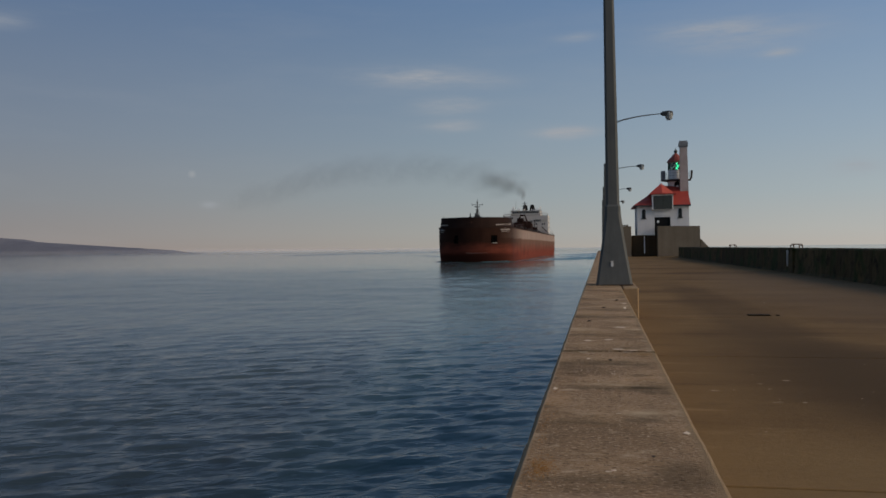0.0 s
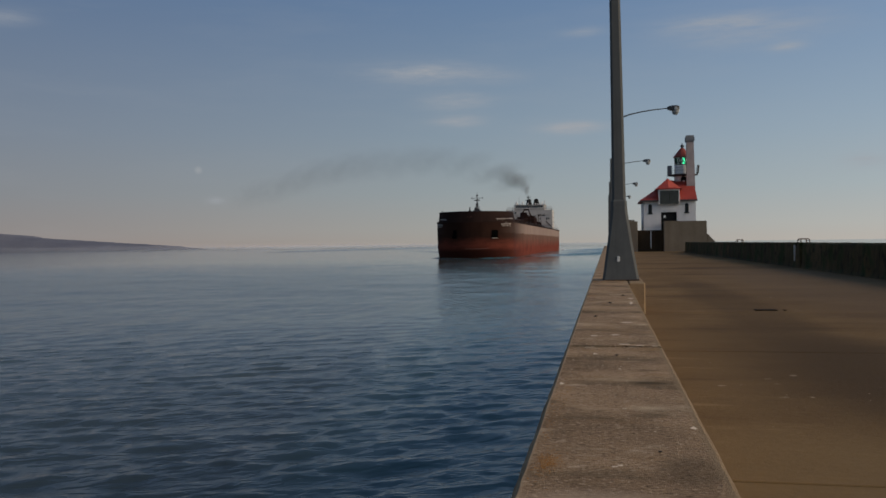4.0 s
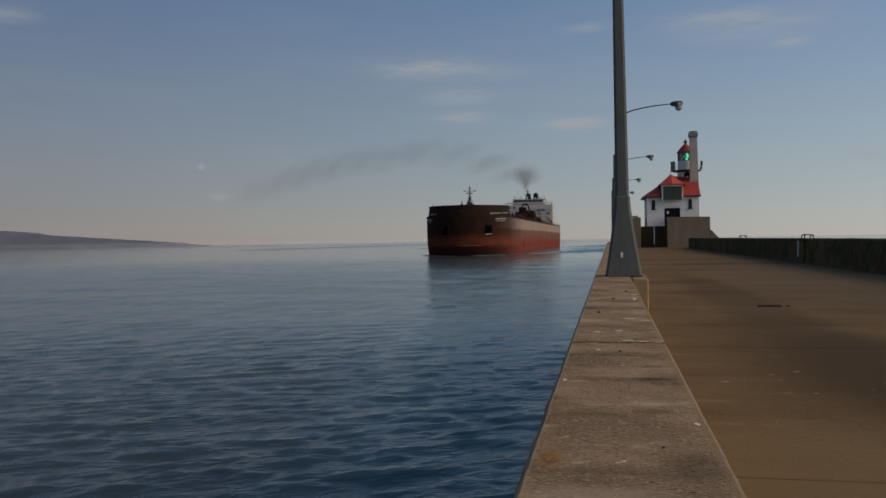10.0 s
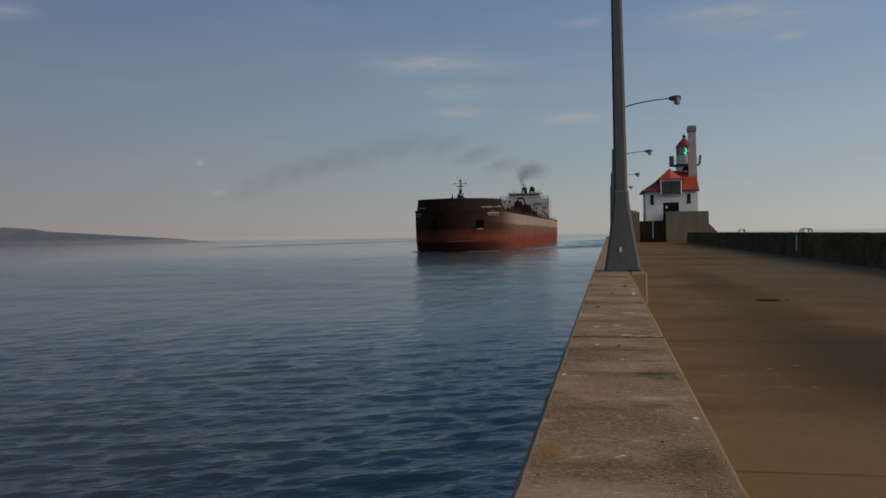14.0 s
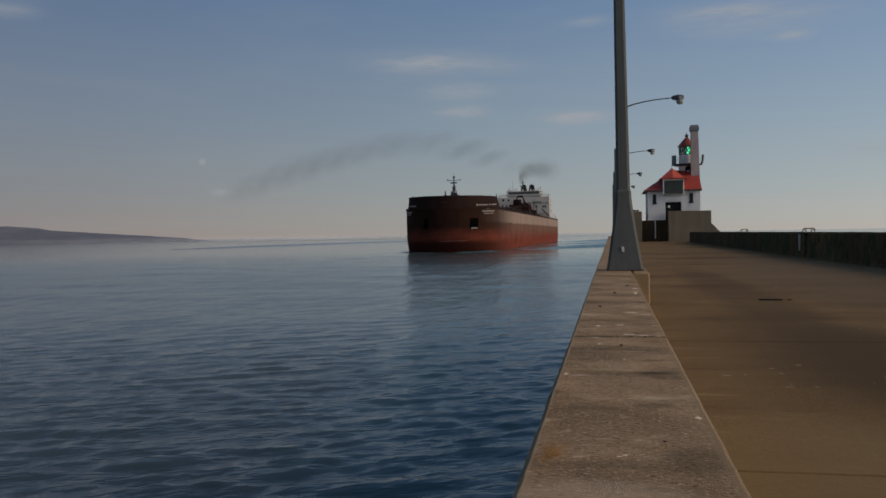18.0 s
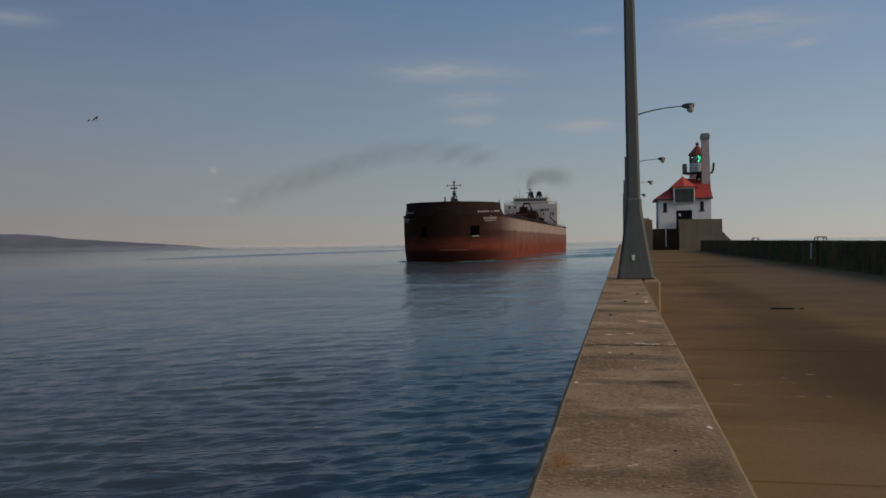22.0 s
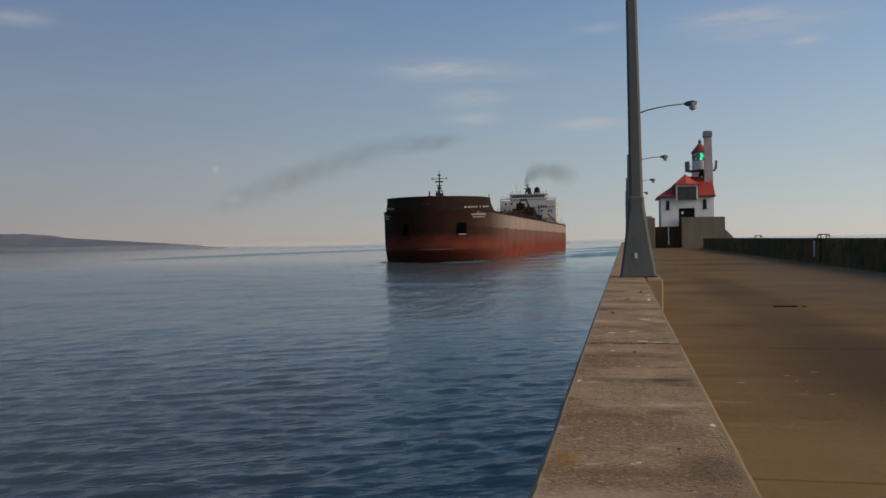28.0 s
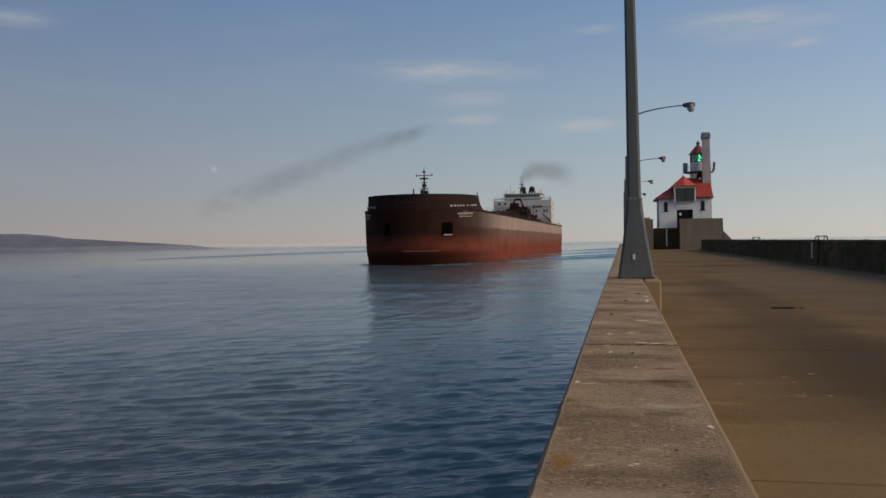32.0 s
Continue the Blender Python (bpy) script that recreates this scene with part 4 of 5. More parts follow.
    part("hopper_house", lofted([square(-1.4, 222, 4.6, 5.0, SHIP_DECK + 0.06, 0.4), square(-1.4, 222, 4.4, 4.8, 21.2, 0.3), square(-1.6, 222, 2.2, 3.0, 21.4, 0.3), square(-1.6, 222, 2.0, 2.8, 24.2, 0.3)]), "boom", ship, "dark brown conveyor casing before the cabins")
    part("winch_house", lofted([square(4.4, 223, 2.2, 4.0, SHIP_DECK + 0.06, 0.3), square(4.4, 223, 2.1, 3.9, 20.3, 0.3), square(4.0, 223, 1.2, 2.2, 20.5, 0.2), square(4.0, 223, 1.1, 2.1, 22.0, 0.2)]), "boom", ship)
    part("conveyor_casing", lofted([square(-7.0, 226, 4.2, 3.0, SHIP_DECK + 0.06, 0.4), square(-7.0, 226, 4.2, 3.0, 18.4, 0.4), square(-6.0, 226, 3.0, 2.6, 19.4, 0.4)]), "boom", ship)
    rng = random.Random(31)
    for i in range(30):
        x, y = rng.uniform(-11, 10), rng.uniform(204, 236)
        w, h = rng.uniform(0.4, 1.7), rng.uniform(2.2, 7.4) * (1.25 - abs(x) / 13)
        part("winch_housing", lofted([square(x, y, w, w, SHIP_DECK + 0.06, 0.2), square(x, y, w, w, SHIP_DECK + h, 0.2), square(x, y, w * 0.6, w * 0.7, SHIP_DECK + h + 0.5, 0.2)]), "boom", ship)
    # cranes and pipework crowded before the cabins
    for i in range(34):
        x, y = rng.gauss(0.5, 5.4), rng.uniform(212, 234)
        top = rng.uniform(16.5, 24.5) - 0.35 * abs(x)
        part("pipe", tubed((x, y, SHIP_DECK + 0.06), (x + rng.uniform(-1.6, 1.6), y + rng.uniform(-2, 2), top), rng.uniform(0.12, 0.34), 0.12, 6), "boom", ship)
    for i in range(9):
        x = rng.uniform(-6, 6)
        part("walkway", boxed(x - rng.uniform(1.5, 3.5), x + rng.uniform(1.5, 3.5), 214 + i, 215 + i, 15.5 + 0.75 * i - 0.12, 15.5 + 0.75 * i + 0.22), "boom", ship)
    for x in (-5.5, -3.2, 4.8, 7.2):
        part("derrick_post", tubed((x, 226, SHIP_DECK), (x + 0.6, 226, 21.5 + 0.2 * x), 0.3, 0.2, 6), "boom", ship)
    make_cabins(ship)
    # rails along both deck edges
    for s in (-1, 1):
        for y in range(30, 300, 9):
            part("rail_post", tubed((s * 15.8, y, SHIP_DECK), (s * 15.8, y, SHIP_DECK + 1.1), 0.05, n=5), "mast", ship)
        for dz in (0.6, 1.1):
            part("deck_rail", tubed((s * 15.8, 28, SHIP_DECK + dz), (s * 15.8, 300, SHIP_DECK + dz), 0.045, n=5), "mast", ship)
    return ship


def bmesh_boom():
    bm = bmesh.new()
    a, b = Vector((0, 226, 19.0)), Vector((0, 146, 16.2))
    n = 20
    for i in range(n):
        p, q = a.lerp(b, i / n), a.lerp(b, (i + 1) / n)
        for sx in (-1.5, 1.5):
            for sz in (-1.3, 1.3):
                tube(bm, p + Vector((sx, 0, sz)), q + Vector((sx, 0, sz)), 0.2, n=4)
            tube(bm, p + Vector((sx, 0, -1.3)), q + Vector((sx, 0, 1.3)), 0.14, n=4)
            tube(bm, p + Vector((sx, 0, -1.3)), p + Vector((sx, 0, 1.3)), 0.14, n=4)
        tube(bm, p + Vector((-1.5, 0, 1.3)), q + Vector((1.5, 0, 1.3)), 0.14, n=4)
    box(bm, -1.2, 1.2, 150, 224, 16.0, 16.5)
    return bm


def make_cabins(ship):
    y0, zt = 241.0, 26.6
    house = part("cabin_block", boxed(-15.6, 15.6, y0, 258, SHIP_DECK + 0.05, zt, 0.1), "house", ship, "white stern cabin block of several decks")
    for k, z in enumerate((16.7, 23.3)):
        part("deck_edge", boxed(-15.9, 15.9, y0 - 0.5, y0 - 0.003, z - 0.12, z + 0.12), "house", house)
    for z, xs, w in ((23.1, [6.2, 7.5, 8.8, 10.1], 0.55), (24.8, [-12.4, -9.2], 0.6), (20.6, [7.6, 11.8, 13.2], 0.42), (17.8, [5.9, 7.4], 0.65), (21.2, [-13.0, -10.4], 0.4)):
        for x in xs:
            win = part("window", boxed(x - w - 0.08, x + w + 0.08, y0 - 0.08, y0 - 0.003, z - 0.75, z + 0.75, 0.05), "house", house)
            part("pane", boxed(x - w, x + w, y0 - 0.12, y0 - 0.081, z - 0.68, z + 0.68), "glass", win)
    for z in (18.3, 21.6, 24.6):
        for i in range(3):
            y = 246 + 4 * i
            part("porthole", tubed((15.55, y, z), (15.68, y, z), 0.42, n=10), "glass", house)
    part("after_house", boxed(-12.2, 12.2, 258.1, 288, SHIP_DECK + 0.05, 23.0, 0.1), "house", ship, "lower white deckhouse at the stern")
    # bridge on top
    bridge = part("bridge", boxed(-10.2, 10.2, y0 + 1, 256, zt + 0.02, zt + 3.3, 0.15), "house", ship, "white bridge with a dark band of windows")
    for i in range(12):
        x = -9.2 + 18.4 * (i + 0.5) / 12
        part("bridge_window", boxed(x - 0.68, x + 0.68, y0 + 0.93, y0 + 0.997, zt + 1.6, zt + 3.0, 0.04), "glass", bridge)
    part("bridge_roof", boxed(-10.8, 10.8, y0 + 0.3, 256.5, zt + 3.32, zt + 3.6, 0.08), "house", bridge)
    part("bridge_shelf", boxed(-11.8, 11.8, y0 + 0.2, y0 + 0.98, zt + 0.7, zt + 1.5, 0.05), "house", bridge)
    for s in (-1, 1):
        part("bridge_wing", boxed(min(s * 10.3, s * 15.4), max(s * 10.3, s * 15.4), y0 + 2, y0 + 5, zt + 0.9, zt + 1.2, 0.05), "house", bridge)
        part("wing_rail", tubed((s * 15.4, y0 + 2.2, zt + 2.2), (s * 10.3, y0 + 2.2, zt + 2.2), 0.07, n=5), "house", bridge)
        for x in (11.5, 13.5, 15.3):
            part("wing_post", tubed((s * x, y0 + 2.2, zt + 0.02), (s * x, y0 + 2.2, zt + 2.2), 0.07, n=5), "house", bridge)
    # funnels, radar mast, aerials
    for x in (-2.1, 3.0):
        f = part("funnel", lofted([circle(x, 262, r, z, 14) for r, z in ((2.0, zt - 4), (1.95, zt + 5.4), (1.6, zt + 6.6), (1.5, zt + 8.1))]), "black", ship, "dark funnel")
        part("funnel_cap", tubed((x, 262, zt + 7.9), (x, 262, zt + 8.6), 0.9, 0.8, 12), "black", f)
    mast = part("radar_mast", tubed((-1.7, 254, zt + 3.6), (-1.7, 254, zt + 10.6), 0.5, 0.22, 8), "mast", ship)
    for z, w in ((7.4, 2.2), (9.2, 1.5)):
        part("radar_arm", tubed((-1.7 - w, 254, zt + z), (-1.7 + w, 254, zt + z), 0.2, n=6), "mast", mast)
    part("aerial", tubed((-7.6, 250, zt + 3.6), (-7.6, 250, zt + 10.2), 0.12, 0.05, 6), "mast", ship)
    for x, h in ((-10.2, 2.0), (-9.2, 2.9), (-8.4, 1.2), (-6.2, 1.8), (-5.0, 2.4), (-1.6, 1.6), (3.6, 1.4), (5.2, 1.2), (6.3, 2.4), (7.4, 1.2), (8.4, 2.2), (9.8, 3.0)):
        part("roof_gear", boxed(x - 0.3, x + 0.3, 249, 250, zt + 3.6, zt + 3.6 + h, 0.1), "ship_white", ship)
    for s in (-1, 1):
        part("corner_post", boxed(s * 15.2 - 0.35, s * 15.2 + 0.35, y0 - 0.3, y0 + 0.6, zt, zt + 1.0, 0.05), "house", ship)
        part("stern_davit", tubed((s * 14, 292, SHIP_DECK + 4), (s * 15.9, 298, SHIP_DECK), 0.2, n=6), "ship_white", ship)
        # sloping white gangway by the cabins
        part("gangway", tubed((s * 12.5, 226, SHIP_DECK + 5.0), (s * 15.4, 240, SHIP_DECK + 1.2), 0.3, n=6), "boom", ship)


SHIP = make_ship()

# ---------------------------------------------------------------- smoke, wake, small things
SMOKE_PUFFS = []
WATER_Z = -1.4


def puff(parent, size, depth, cover, seed, name="smoke_puff", material="smoke"):
    rng = random.Random(seed)
    bm = bmesh.new()
    bmesh.ops.create_icosphere(bm, subdivisions=3, radius=1.0)
    bmesh.ops.delete(bm, geom=[v for v in bm.verts if v.co.y > 0.05], context="VERTS")
    shift = Vector((rng.uniform(0, 50), rng.uniform(0, 50), rng.uniform(0, 50)))
    for v in bm.verts:
        v.co *= 1 + 0.22 * noise.noise(v.co * 1.4 + shift)
        v.co = Vector((v.co.x * size[0], v.co.y * depth, v.co.z * size[1]))
    ob = part(name, bm, material, parent)
    for p in ob.data.polygons:
        p.use_smooth = True
    ob.color = (1, 1, 1, 1 - (1 - cover) ** 2)
    ob.visible_shadow = False
    return ob


SMOKE = thing("funnel_smoke", pose(0, 0, 0), "thin dark diesel smoke drifting from the ship's funnels", "smoke", kind="stuff")
# Each puff: place at 0, 17 and 32 s (x, y, z), half width, half height, tilt, cover.
SMOKE_ROWS = [((-65.2, 620.0, 47.3), (-82.5, 609.0, 57.6), (-145.5, 600.0, 84.3), 19.0, 6.6, -14, 0.10),
              ((-76.4, 610.0, 52.3), (-100.5, 599.0, 63.5), (-157.7, 590.0, 79.1), 24.4, 8.1, -12, 0.11),
              ((-95.5, 600.0, 56.9), (-121.9, 589.0, 68.1), (-173.8, 580.0, 73.4), 26.0, 9.6, -14, 0.10),
              ((-116.0, 600.0, 60.7), (-144.5, 589.0, 68.9), (-192.9, 580.0, 67.7), 28.0, 11.2, -14, 0.10),
              ((-139.0, 600.0, 62.9), (-166.3, 589.0, 66.5), (-210.0, 580.0, 61.8), 30.0, 12.0, -18, 0.09),
              ((-161.7, 590.0, 61.9), (-182.7, 579.0, 61.3), (-223.5, 570.0, 55.0), 31.5, 12.6, -18, 0.09),
              ((-185.0, 590.0, 59.2), (-202.2, 579.0, 56.3), (-238.6, 570.0, 49.9), 31.5, 13.4, -20, 0.09),
              ((-205.1, 580.0, 53.3), (-218.1, 569.0, 50.5), (-249.4, 560.0, 43.1), 29.0, 13.1, -22, 0.09),
              ((-226.5, 580.0, 47.3), (-237.3, 569.0, 44.7), (-268.9, 560.0, 38.1), 27.1, 12.4, -25, 0.07),
              ((-250.4, 580.0, 42.9), (-255.9, 569.0, 39.5), (-284.2, 560.0, 34.4), 23.2, 10.8, -20, 0.04),
              ((-53.3, 610.8, 41.6), (-54.4, 539.1, 38.8), (-53.7, 475.9, 38.7), 2.1, 4.4, 8, 0.21),
              ((-55.7, 610.8, 44.5), (-53.2, 539.1, 40.7), (-51.2, 475.9, 41.4), 4.2, 5.0, -10, 0.155),
              ((-62.2, 610.8, 48.3), (-51.1, 539.1, 43.6), (-47.3, 475.9, 44.0), 7.7, 6.7, 5, 0.13),
              ((-70.3, 610.8, 50.8), (-46.4, 539.1, 44.6), (-40.1, 475.9, 43.8), 11.5, 6.6, 8, 0.15),
              ((-78.5, 610.8, 54.4), (-40.0, 539.1, 44.4), (-32.6, 475.9, 41.6), 11.2, 8.5, 15, 0.11),
              ((-54.1, 610.8, 45.2), (-60.4, 539.1, 45.7), (-44.2, 475.9, 43.3), 9.1, 7.1, 0, 0.03)]
for i, (p, mid, q, w, h, tilt, cover) in enumerate(SMOKE_ROWS):
    cover *= 0.66 if w > 25 else 0.95
    SMOKE_PUFFS.append((puff(SMOKE, (w, h), 4.0, cover, i), p, mid, q, tilt))


MIST = thing("lake_mist", pose(0, 0, 0), "thin pale mist lying on the cold lake", "mist", kind="stuff")
for i, (x, y, w, h, cover) in enumerate(((-1230, 1500, 520, 13, 0.10), (-830, 1470, 420, 13, 0.20), (-430, 1300, 360, 11, 0.30), (-170, 1300, 280, 9, 0.24))):
    puff(MIST, (w, h), 40.0, cover, 40 + i, "mist_bank", "mist").location = (x, y, -1.5)


WAKE_PARTS = []


def make_wake():
    """Low waves that spread from the ship's sides."""
    wake = thing("ship_wake", pose(-53.1, 350.8, 0, 0, 0, -0.573), "low dark waves spreading from the passing ship", "wake")
    rng = random.Random(9)
    for s in (-1, 1):
        for k, (y0, y1, x0, x1, h) in enumerate(((30, 300, 20, 190, 1.0), (70, 330, 22, 150, 0.7), (140, 380, 20, 120, 0.65), (250, 420, 17, 90, 0.8))):
            if s < 0 and k < 2:
                continue
            n = 60
            rings = []
            for i in range(n + 1):
                u = i / n
                x, y = s * (x0 + (x1 - x0) * u), y0 + (y1 - y0) * u
                hh = h * math.sin(math.pi * min(1, u * 1.4 + 0.05) * 0.72) * (0.8 + 0.4 * rng.random())
                w = 2.5 + 3.0 * u
                rings.append([(x - s * w, y - w * 0.4, -0.1), (x - s * w * 0.4, y - w * 0.2, hh * 0.6 - 0.02), (x, y, hh), (x + s * w * 0.4, y + w * 0.2, hh * 0.6 - 0.02), (x + s * w, y + w * 0.4, -0.1)])
            ob = part("bow_wave", lofted(rings, close=False, cap=False), "water", wake)
            for p in ob.data.polygons:
                p.use_smooth = True
    # broken wash close along the hull, from the stem aft
    for s in (-1, 1):
        for y0, count in ((1.0, 26), (14.0, 60)):
            rings = []
            for i in range(count + 1):
                y = y0 + (13.0 if y0 < 10 else 286.0) * i / count
                h = (0.16 + 0.38 * rng.random()) * math.sin(math.pi * min(1.0, 0.08 + i / count))
                x = half_breadth(max(y - 0.8, 0.05)) + 0.5 + 0.3 * rng.random()
                rings.append([(s * x, y, -0.1), (s * (x + 0.5), y, h), (s * (x + 1.5), y, h * 0.5), (s * (x + 3.4), y, -0.1)])
            ob = part("hull_wash", lofted(rings, close=False, cap=False), "water", wake)
            for p in ob.data.polygons:
                p.use_smooth = True
    # an older wave that runs ahead on the canal's far side
    line = [(-172, 110), (-168, 150), (-163, 215), (-150, 300), (-132, 395), (-112, 520), (-95, 640)]
    rings = []
    for i, (x, y) in enumerate(line):
        h, w = (0.2, 0.6, 0.8, 0.9, 1.0, 1.1, 0.9)[i], 3.6 + 0.5 * i
        rings.append([(x + w * k, y, h * v - 0.05) for k, v in ((-1.0, 0.0), (-0.5, 0.55), (0.0, 1.0), (0.5, 0.55), (1.0, 0.0))])
    old = part("old_wave", lofted(rings, close=False, cap=False), "water", wake)
    for p in old.data.polygons:
        p.use_smooth = True
    WAKE_PARTS.append(old)
    for s in (-1, 1):
        for i in range(9):
            y = 300 + rng.uniform(0, 9)
            x = s * (15 + rng.uniform(0, 4))
            foam = bmesh.new()
            bmesh.ops.create_icosphere(foam, subdivisions=1, radius=1.0, matrix=Matrix.Translation((x, y, 0.1)) @ Matrix.Diagonal((rng.uniform(0.5, 1.2), rng.uniform(0.5, 1.4), rng.uniform(0.2, 0.7), 1)))
            part("foam_patch", foam, "foam", wake)
    return wake


WAKE = make_wake()


def make_spatter():
    rng = random.Random(21)
    bm = bmesh.new()

    def splat(x, y, z, rx, ry):
        c = bm.verts.new((x, y, z + 0.0015))
        n = 9
        rim = [bm.verts.new((x + rx * rng.uniform(0.3, 0.85) * math.cos(2 * math.pi * i / n), y + ry * rng.uniform(0.3, 0.85) * math.sin(2 * math.pi * i / n)  , z + 0.0005)) for i in range(n)]
        for i in range(n):
            bm.faces.new((c, rim[i], rim[(i + 1) % n]))
    for x, y, rx, ry in ((-0.10, 6.82, 0.060, 0.060), (0.06, 6.91, 0.050, 0.050), (0.13, 6.27, 0.070, 0.050), (0.23, 6.21, 0.060, 0.030), (-0.12, 6.09, 0.080, 0.020), (0.33, 6.18, 0.040, 0.030), (-0.08, 5.73, 0.030, 0.040), (0.07, 5.06, 0.020, 0.020), (0.335, 3.49, 0.026, 0.045), (0.07, 3.86, 0.020, 0.010), (0.02, 2.86, 0.020, 0.010), (0.04, 2.88, 0.020, 0.020), (-0.24, 4.51, 0.020, 0.050), (0.18, 7.96, 0.080, 0.070), (0.31, 11.31, 0.060, 0.110), (0.29, 10.49, 0.040, 0.290), (0.18, 3.41, 0.010, 0.010)):
        splat(x, y, COPING + 0.003, rx, ry)
    for _ in range(46):
        splat(rng.uniform(-0.22, 0.32), rng.uniform(2.3, 15), COPING + 0.003, rng.uniform(0.002, 0.008), rng.uniform(0.004, 0.02))
    tagged(part("parapet_spatter", bm, "dropping", None), "white bird droppings spattered on the parapet", "droppings", kind="stuff")
    bm = bmesh.new()
    for x, y, rx, ry in ((1.76, 8.67, 0.040, 0.060), (1.49, 8.44, 0.040, 0.040), (1.45, 7.47, 0.050, 0.030), (1.67, 7.49, 0.030, 0.030), (1.01, 8.01, 0.070, 0.030), (1.19, 8.06, 0.010, 0.040), (1.51, 8.15, 0.020, 0.040), (3.67, 20.24, 0.020, 0.200), (1.49, 7.60, 0.010, 0.030)):
        splat(x, y, DECK, rx * 1.35, ry * 0.6)
    for _ in range(26):
        splat(rng.uniform(0.9, 3.2), rng.uniform(5.2, 12), DECK, rng.uniform(0.003, 0.012), rng.uniform(0.006, 0.03))
    tagged(part("deck_spatter", bm, "old_dropping", None), "faded white bird droppings on the brown walkway", "droppings", kind="stuff")


make_spatter()


def make_lichen():
    rng = random.Random(5)
    bm = bmesh.new()
    for cx, cy, sx, sy, count in ((-0.205, 2.88, 0.024, 0.075, 460), (-0.235, 3.6, 0.014, 0.5, 200), (-0.20, 4.3, 0.02, 0.25, 120), (0.0, 14.6, 0.14, 1.0, 500), (-0.1, 9.5, 0.1, 1.5, 60)):
        for _ in range(count):
            x, y, r = rng.gauss(cx, sx), rng.gauss(cy, sy), rng.uniform(0.0008, 0.0024) * (1 + cy * 0.12)
            lift = 0.0045 + 0.001 * rng.random()
            if not -0.26 < x < 0.34:
                continue
            rim = [bm.verts.new((x + r * rng.uniform(0.5, 1.3) * math.cos(a), y + 1.6 * r * rng.uniform(0.5, 1.3) * math.sin(a), COPING + lift)) for a in [2 * math.pi * i / 7 for i in range(7)]]
            bm.faces.new(rim)
    tagged(part("parapet_lichen", bm, "lichen", None), "orange lichen specks on the parapet top", "lichen", kind="stuff")


make_lichen()


def stud(x, y):
    r = 0.0014 * y
    bolt = thing("iron_stud", pose(x, y, COPING), "small dark rusty iron stud in the parapet top", "stud", "studs in the parapet")
    part("shank", tubed((0, 0, -0.02), (0, 0, r), r, r * 0.8, 8), "rust", bolt)
    part("washer", lofted([circle(0, 0, r * 1.7, 0.003, 10), circle(0, 0, r * 1.6, 0.004 + r * 0.2, 10)]), "rust", bolt)


for x, y in ((0.04, 10.50), (-0.11, 8.61), (0.22, 11.90), (0.06, 5.68), (0.18, 3.09)):
    stud(x, y)


def make_deck_drain():
    drain = thing("deck_drain", pose(2.9, 16.58, DECK), "narrow dark rusty iron drain slot in the walkway", "drain")
    part("grate_frame", boxed(-0.20, 0.20, -0.08, 0.08, 0.0, 0.012, 0.003), "void", drain)
    part("drain_cap", boxed(0.30, 0.36, -0.04, 0.04, 0.0, 0.012, 0.003), "void", drain)
    for i in range(7):
        part("grate_bar", boxed(-0.18 + 0.055 * i, -0.155 + 0.055 * i, -0.08, 0.08, 0.012, 0.02), "black", drain)


make_deck_drain()


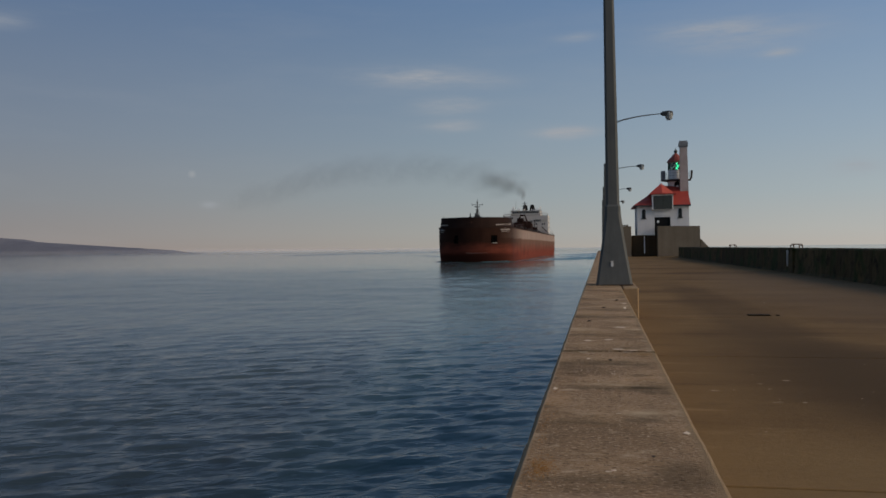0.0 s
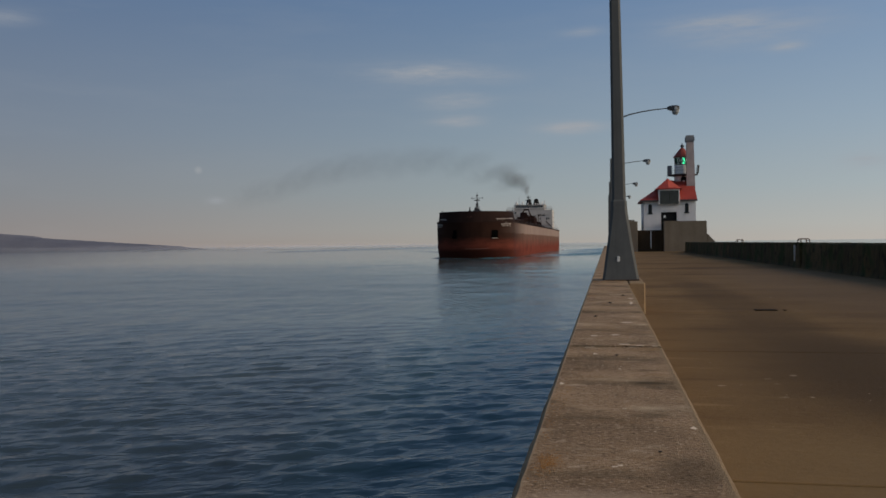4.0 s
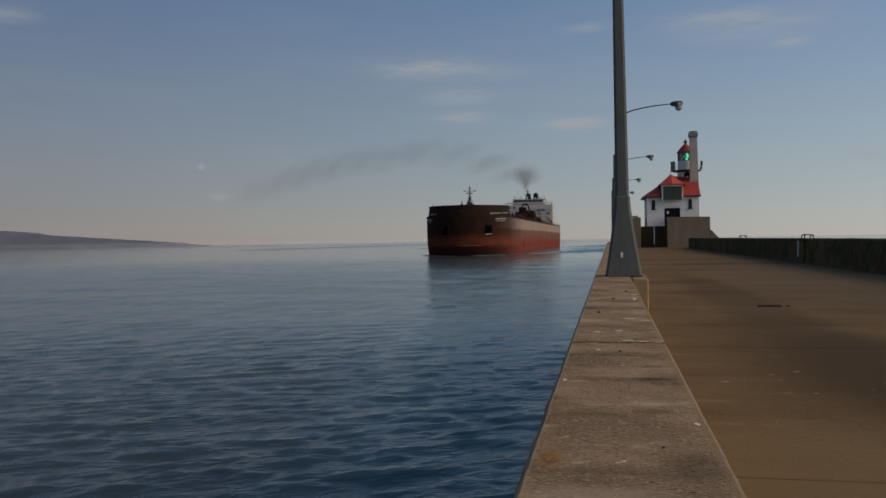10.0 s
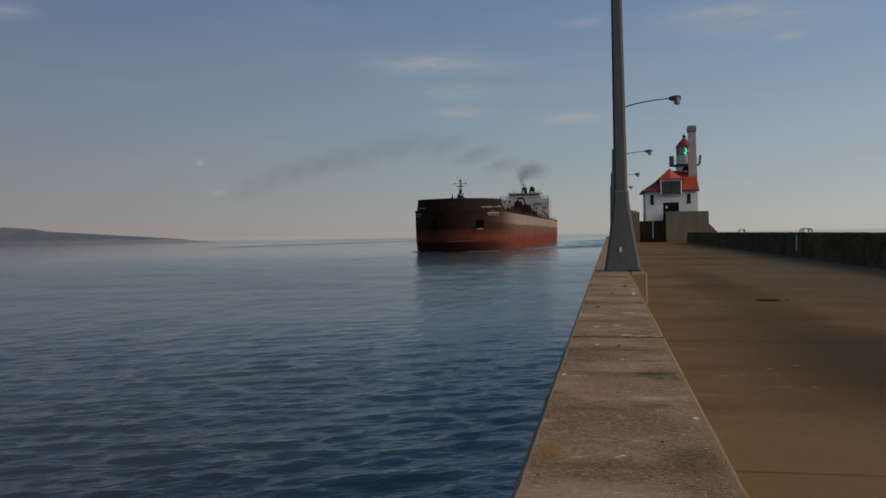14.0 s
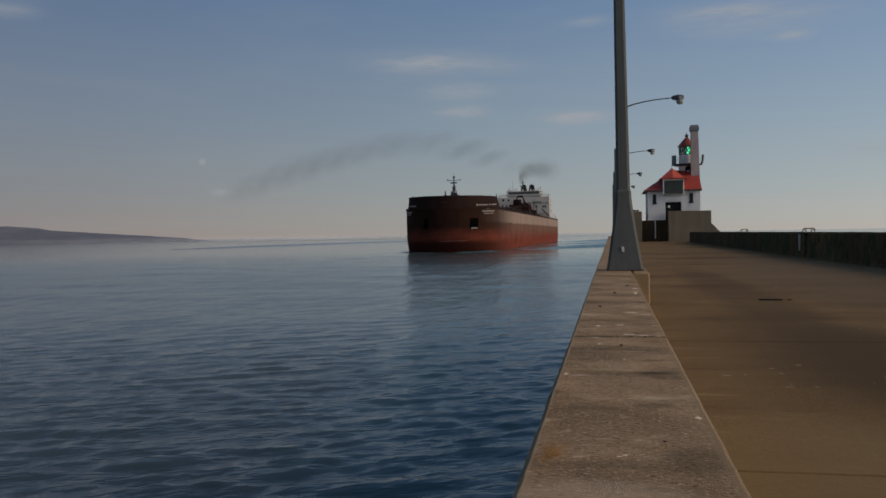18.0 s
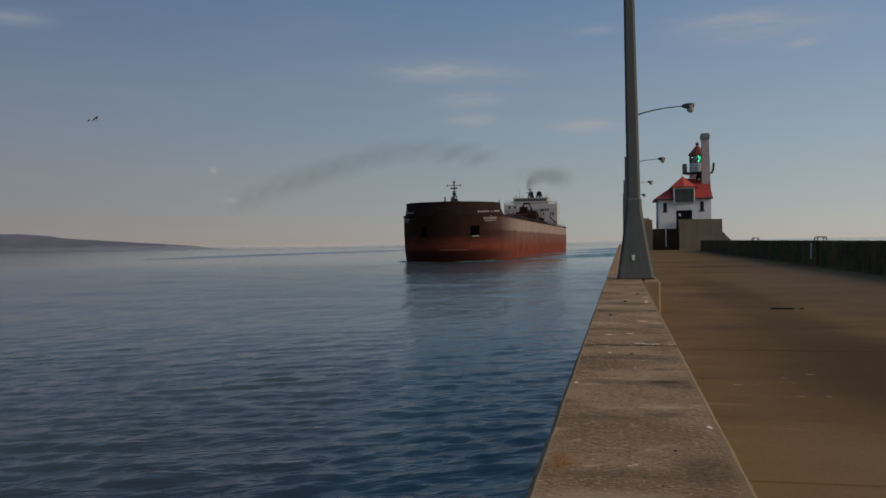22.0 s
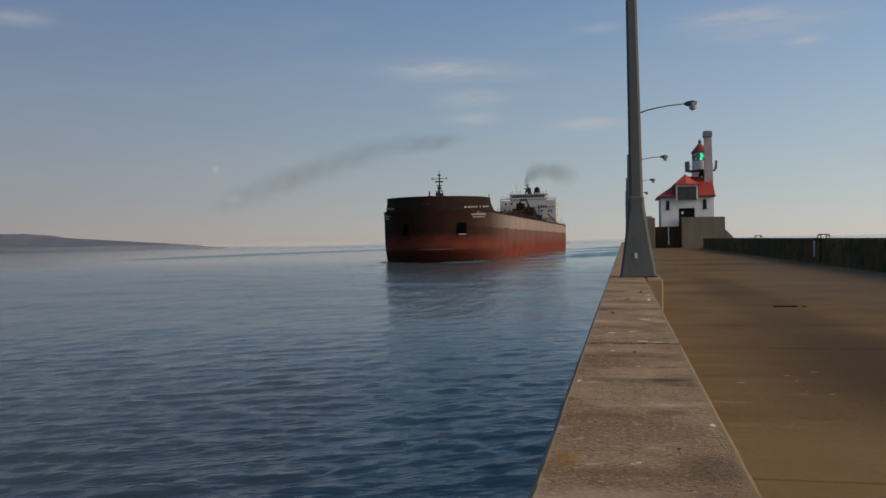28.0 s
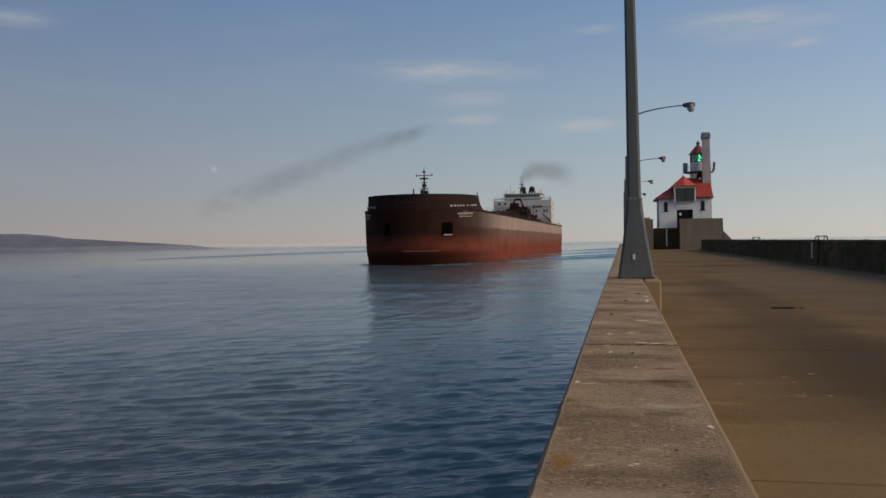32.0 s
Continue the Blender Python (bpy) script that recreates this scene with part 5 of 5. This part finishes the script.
def make_gull():
    gull = thing("gull", pose(-60, 40, 30), "grey-winged gull gliding over the water", "bird")
    part("body", lofted([circle_x(x, r, z) for x, r, z in ((-0.24, 0.02, 0.0), (-0.12, 0.06, 0.0), (0.03, 0.075, 0.0), (0.16, 0.055, 0.01), (0.23, 0.04, 0.025), (0.28, 0.01, 0.02))]), "gull_white", gull)
    part("tail", lofted([[(-0.22, -0.03, 0), (-0.22, 0.03, 0), (-0.22, 0.03, 0.012), (-0.22, -0.03, 0.012)], [(-0.36, -0.07, 0), (-0.36, 0.07, 0), (-0.36, 0.07, 0.008), (-0.36, -0.07, 0.008)]]), "gull_white", gull)
    for s in (-1, 1):
        rings = []
        for u, c, z, sweep in ((0.05, 0.10, 0.03, 0.04), (0.3, 0.09, 0.12, 0.07), (0.52, 0.07, 0.12, 0.02), (0.70, 0.03, 0.07, -0.06)):
            y = s * u
            rings.append([(sweep + c, y, z), (sweep, y, z + 0.015), (sweep - c, y, z), (sweep, y, z - 0.008)])
        part("wing", lofted(rings), "gull_grey", gull, "dark grey wing")
    return gull


def circle_x(x, r, z, n=8):
    return [(x, r * math.cos(2 * math.pi * i / n), z + r * math.sin(2 * math.pi * i / n)) for i in range(n)]


GULL = make_gull()


# ---------------------------------------------------------------- what moves
def motions():
    def ship_pose(t, dz):
        d = SHIP_SPEED * t
        return pose(SHIP_X - d * 0.010, SHIP_Y - d, dz, 0, 0, -0.573)
    for ob, dz in ((SHIP, 0.0), (WAKE, WATER_Z)):
        walk(ob, [(t, ship_pose(t, dz)) for t in (0, 16, 32)])
    walk(WATER, [(0, pose(0, 0, WATER_Z)), (16, pose(0.9, -3.2, WATER_Z)), (32, pose(1.8, -6.4, WATER_Z))])
    walk(WAKE_PARTS[0], [(0, pose(-90, 330, 0)), (9, pose(-65, 215, 0)), (24, pose(0, 0, 0)), (32, pose(0, 40, 0))])
    for ob, p, mid, q, tilt in SMOKE_PUFFS:
        walk(ob, [(t, pose(*at, 0, tilt, 0)) for t, at in ((0, p), (17, mid), (32, q))])
    walk(GULL, [(0, pose(-91.5, -40.0, 21.3, -28, 0, 68)),
                (20, pose(-32.4, 21.0, 13.2, -28, 0, 68)),
                (21.5, pose(-33.3, 42.0, 13.0, -28, 0, 68)),
                (22.5, pose(-33.9, 56.0, 13.0, 12, 0, 60)),
                (23, pose(-33.6, 62.0, 12.3, 8, 0, 60)),
                (24.5, pose(-74.4, 170.0, 20.2, 0, 0, 60)),
                (26.5, pose(-220.9, 600.0, 41.9, 0, 0, 70)),
                (32, pose(-648.3, 1900.0, 73.9, 0, 0, 80))])


SHIP_X, SHIP_Y, SHIP_SPEED = -53.1, 350.8, 4.217
motions()
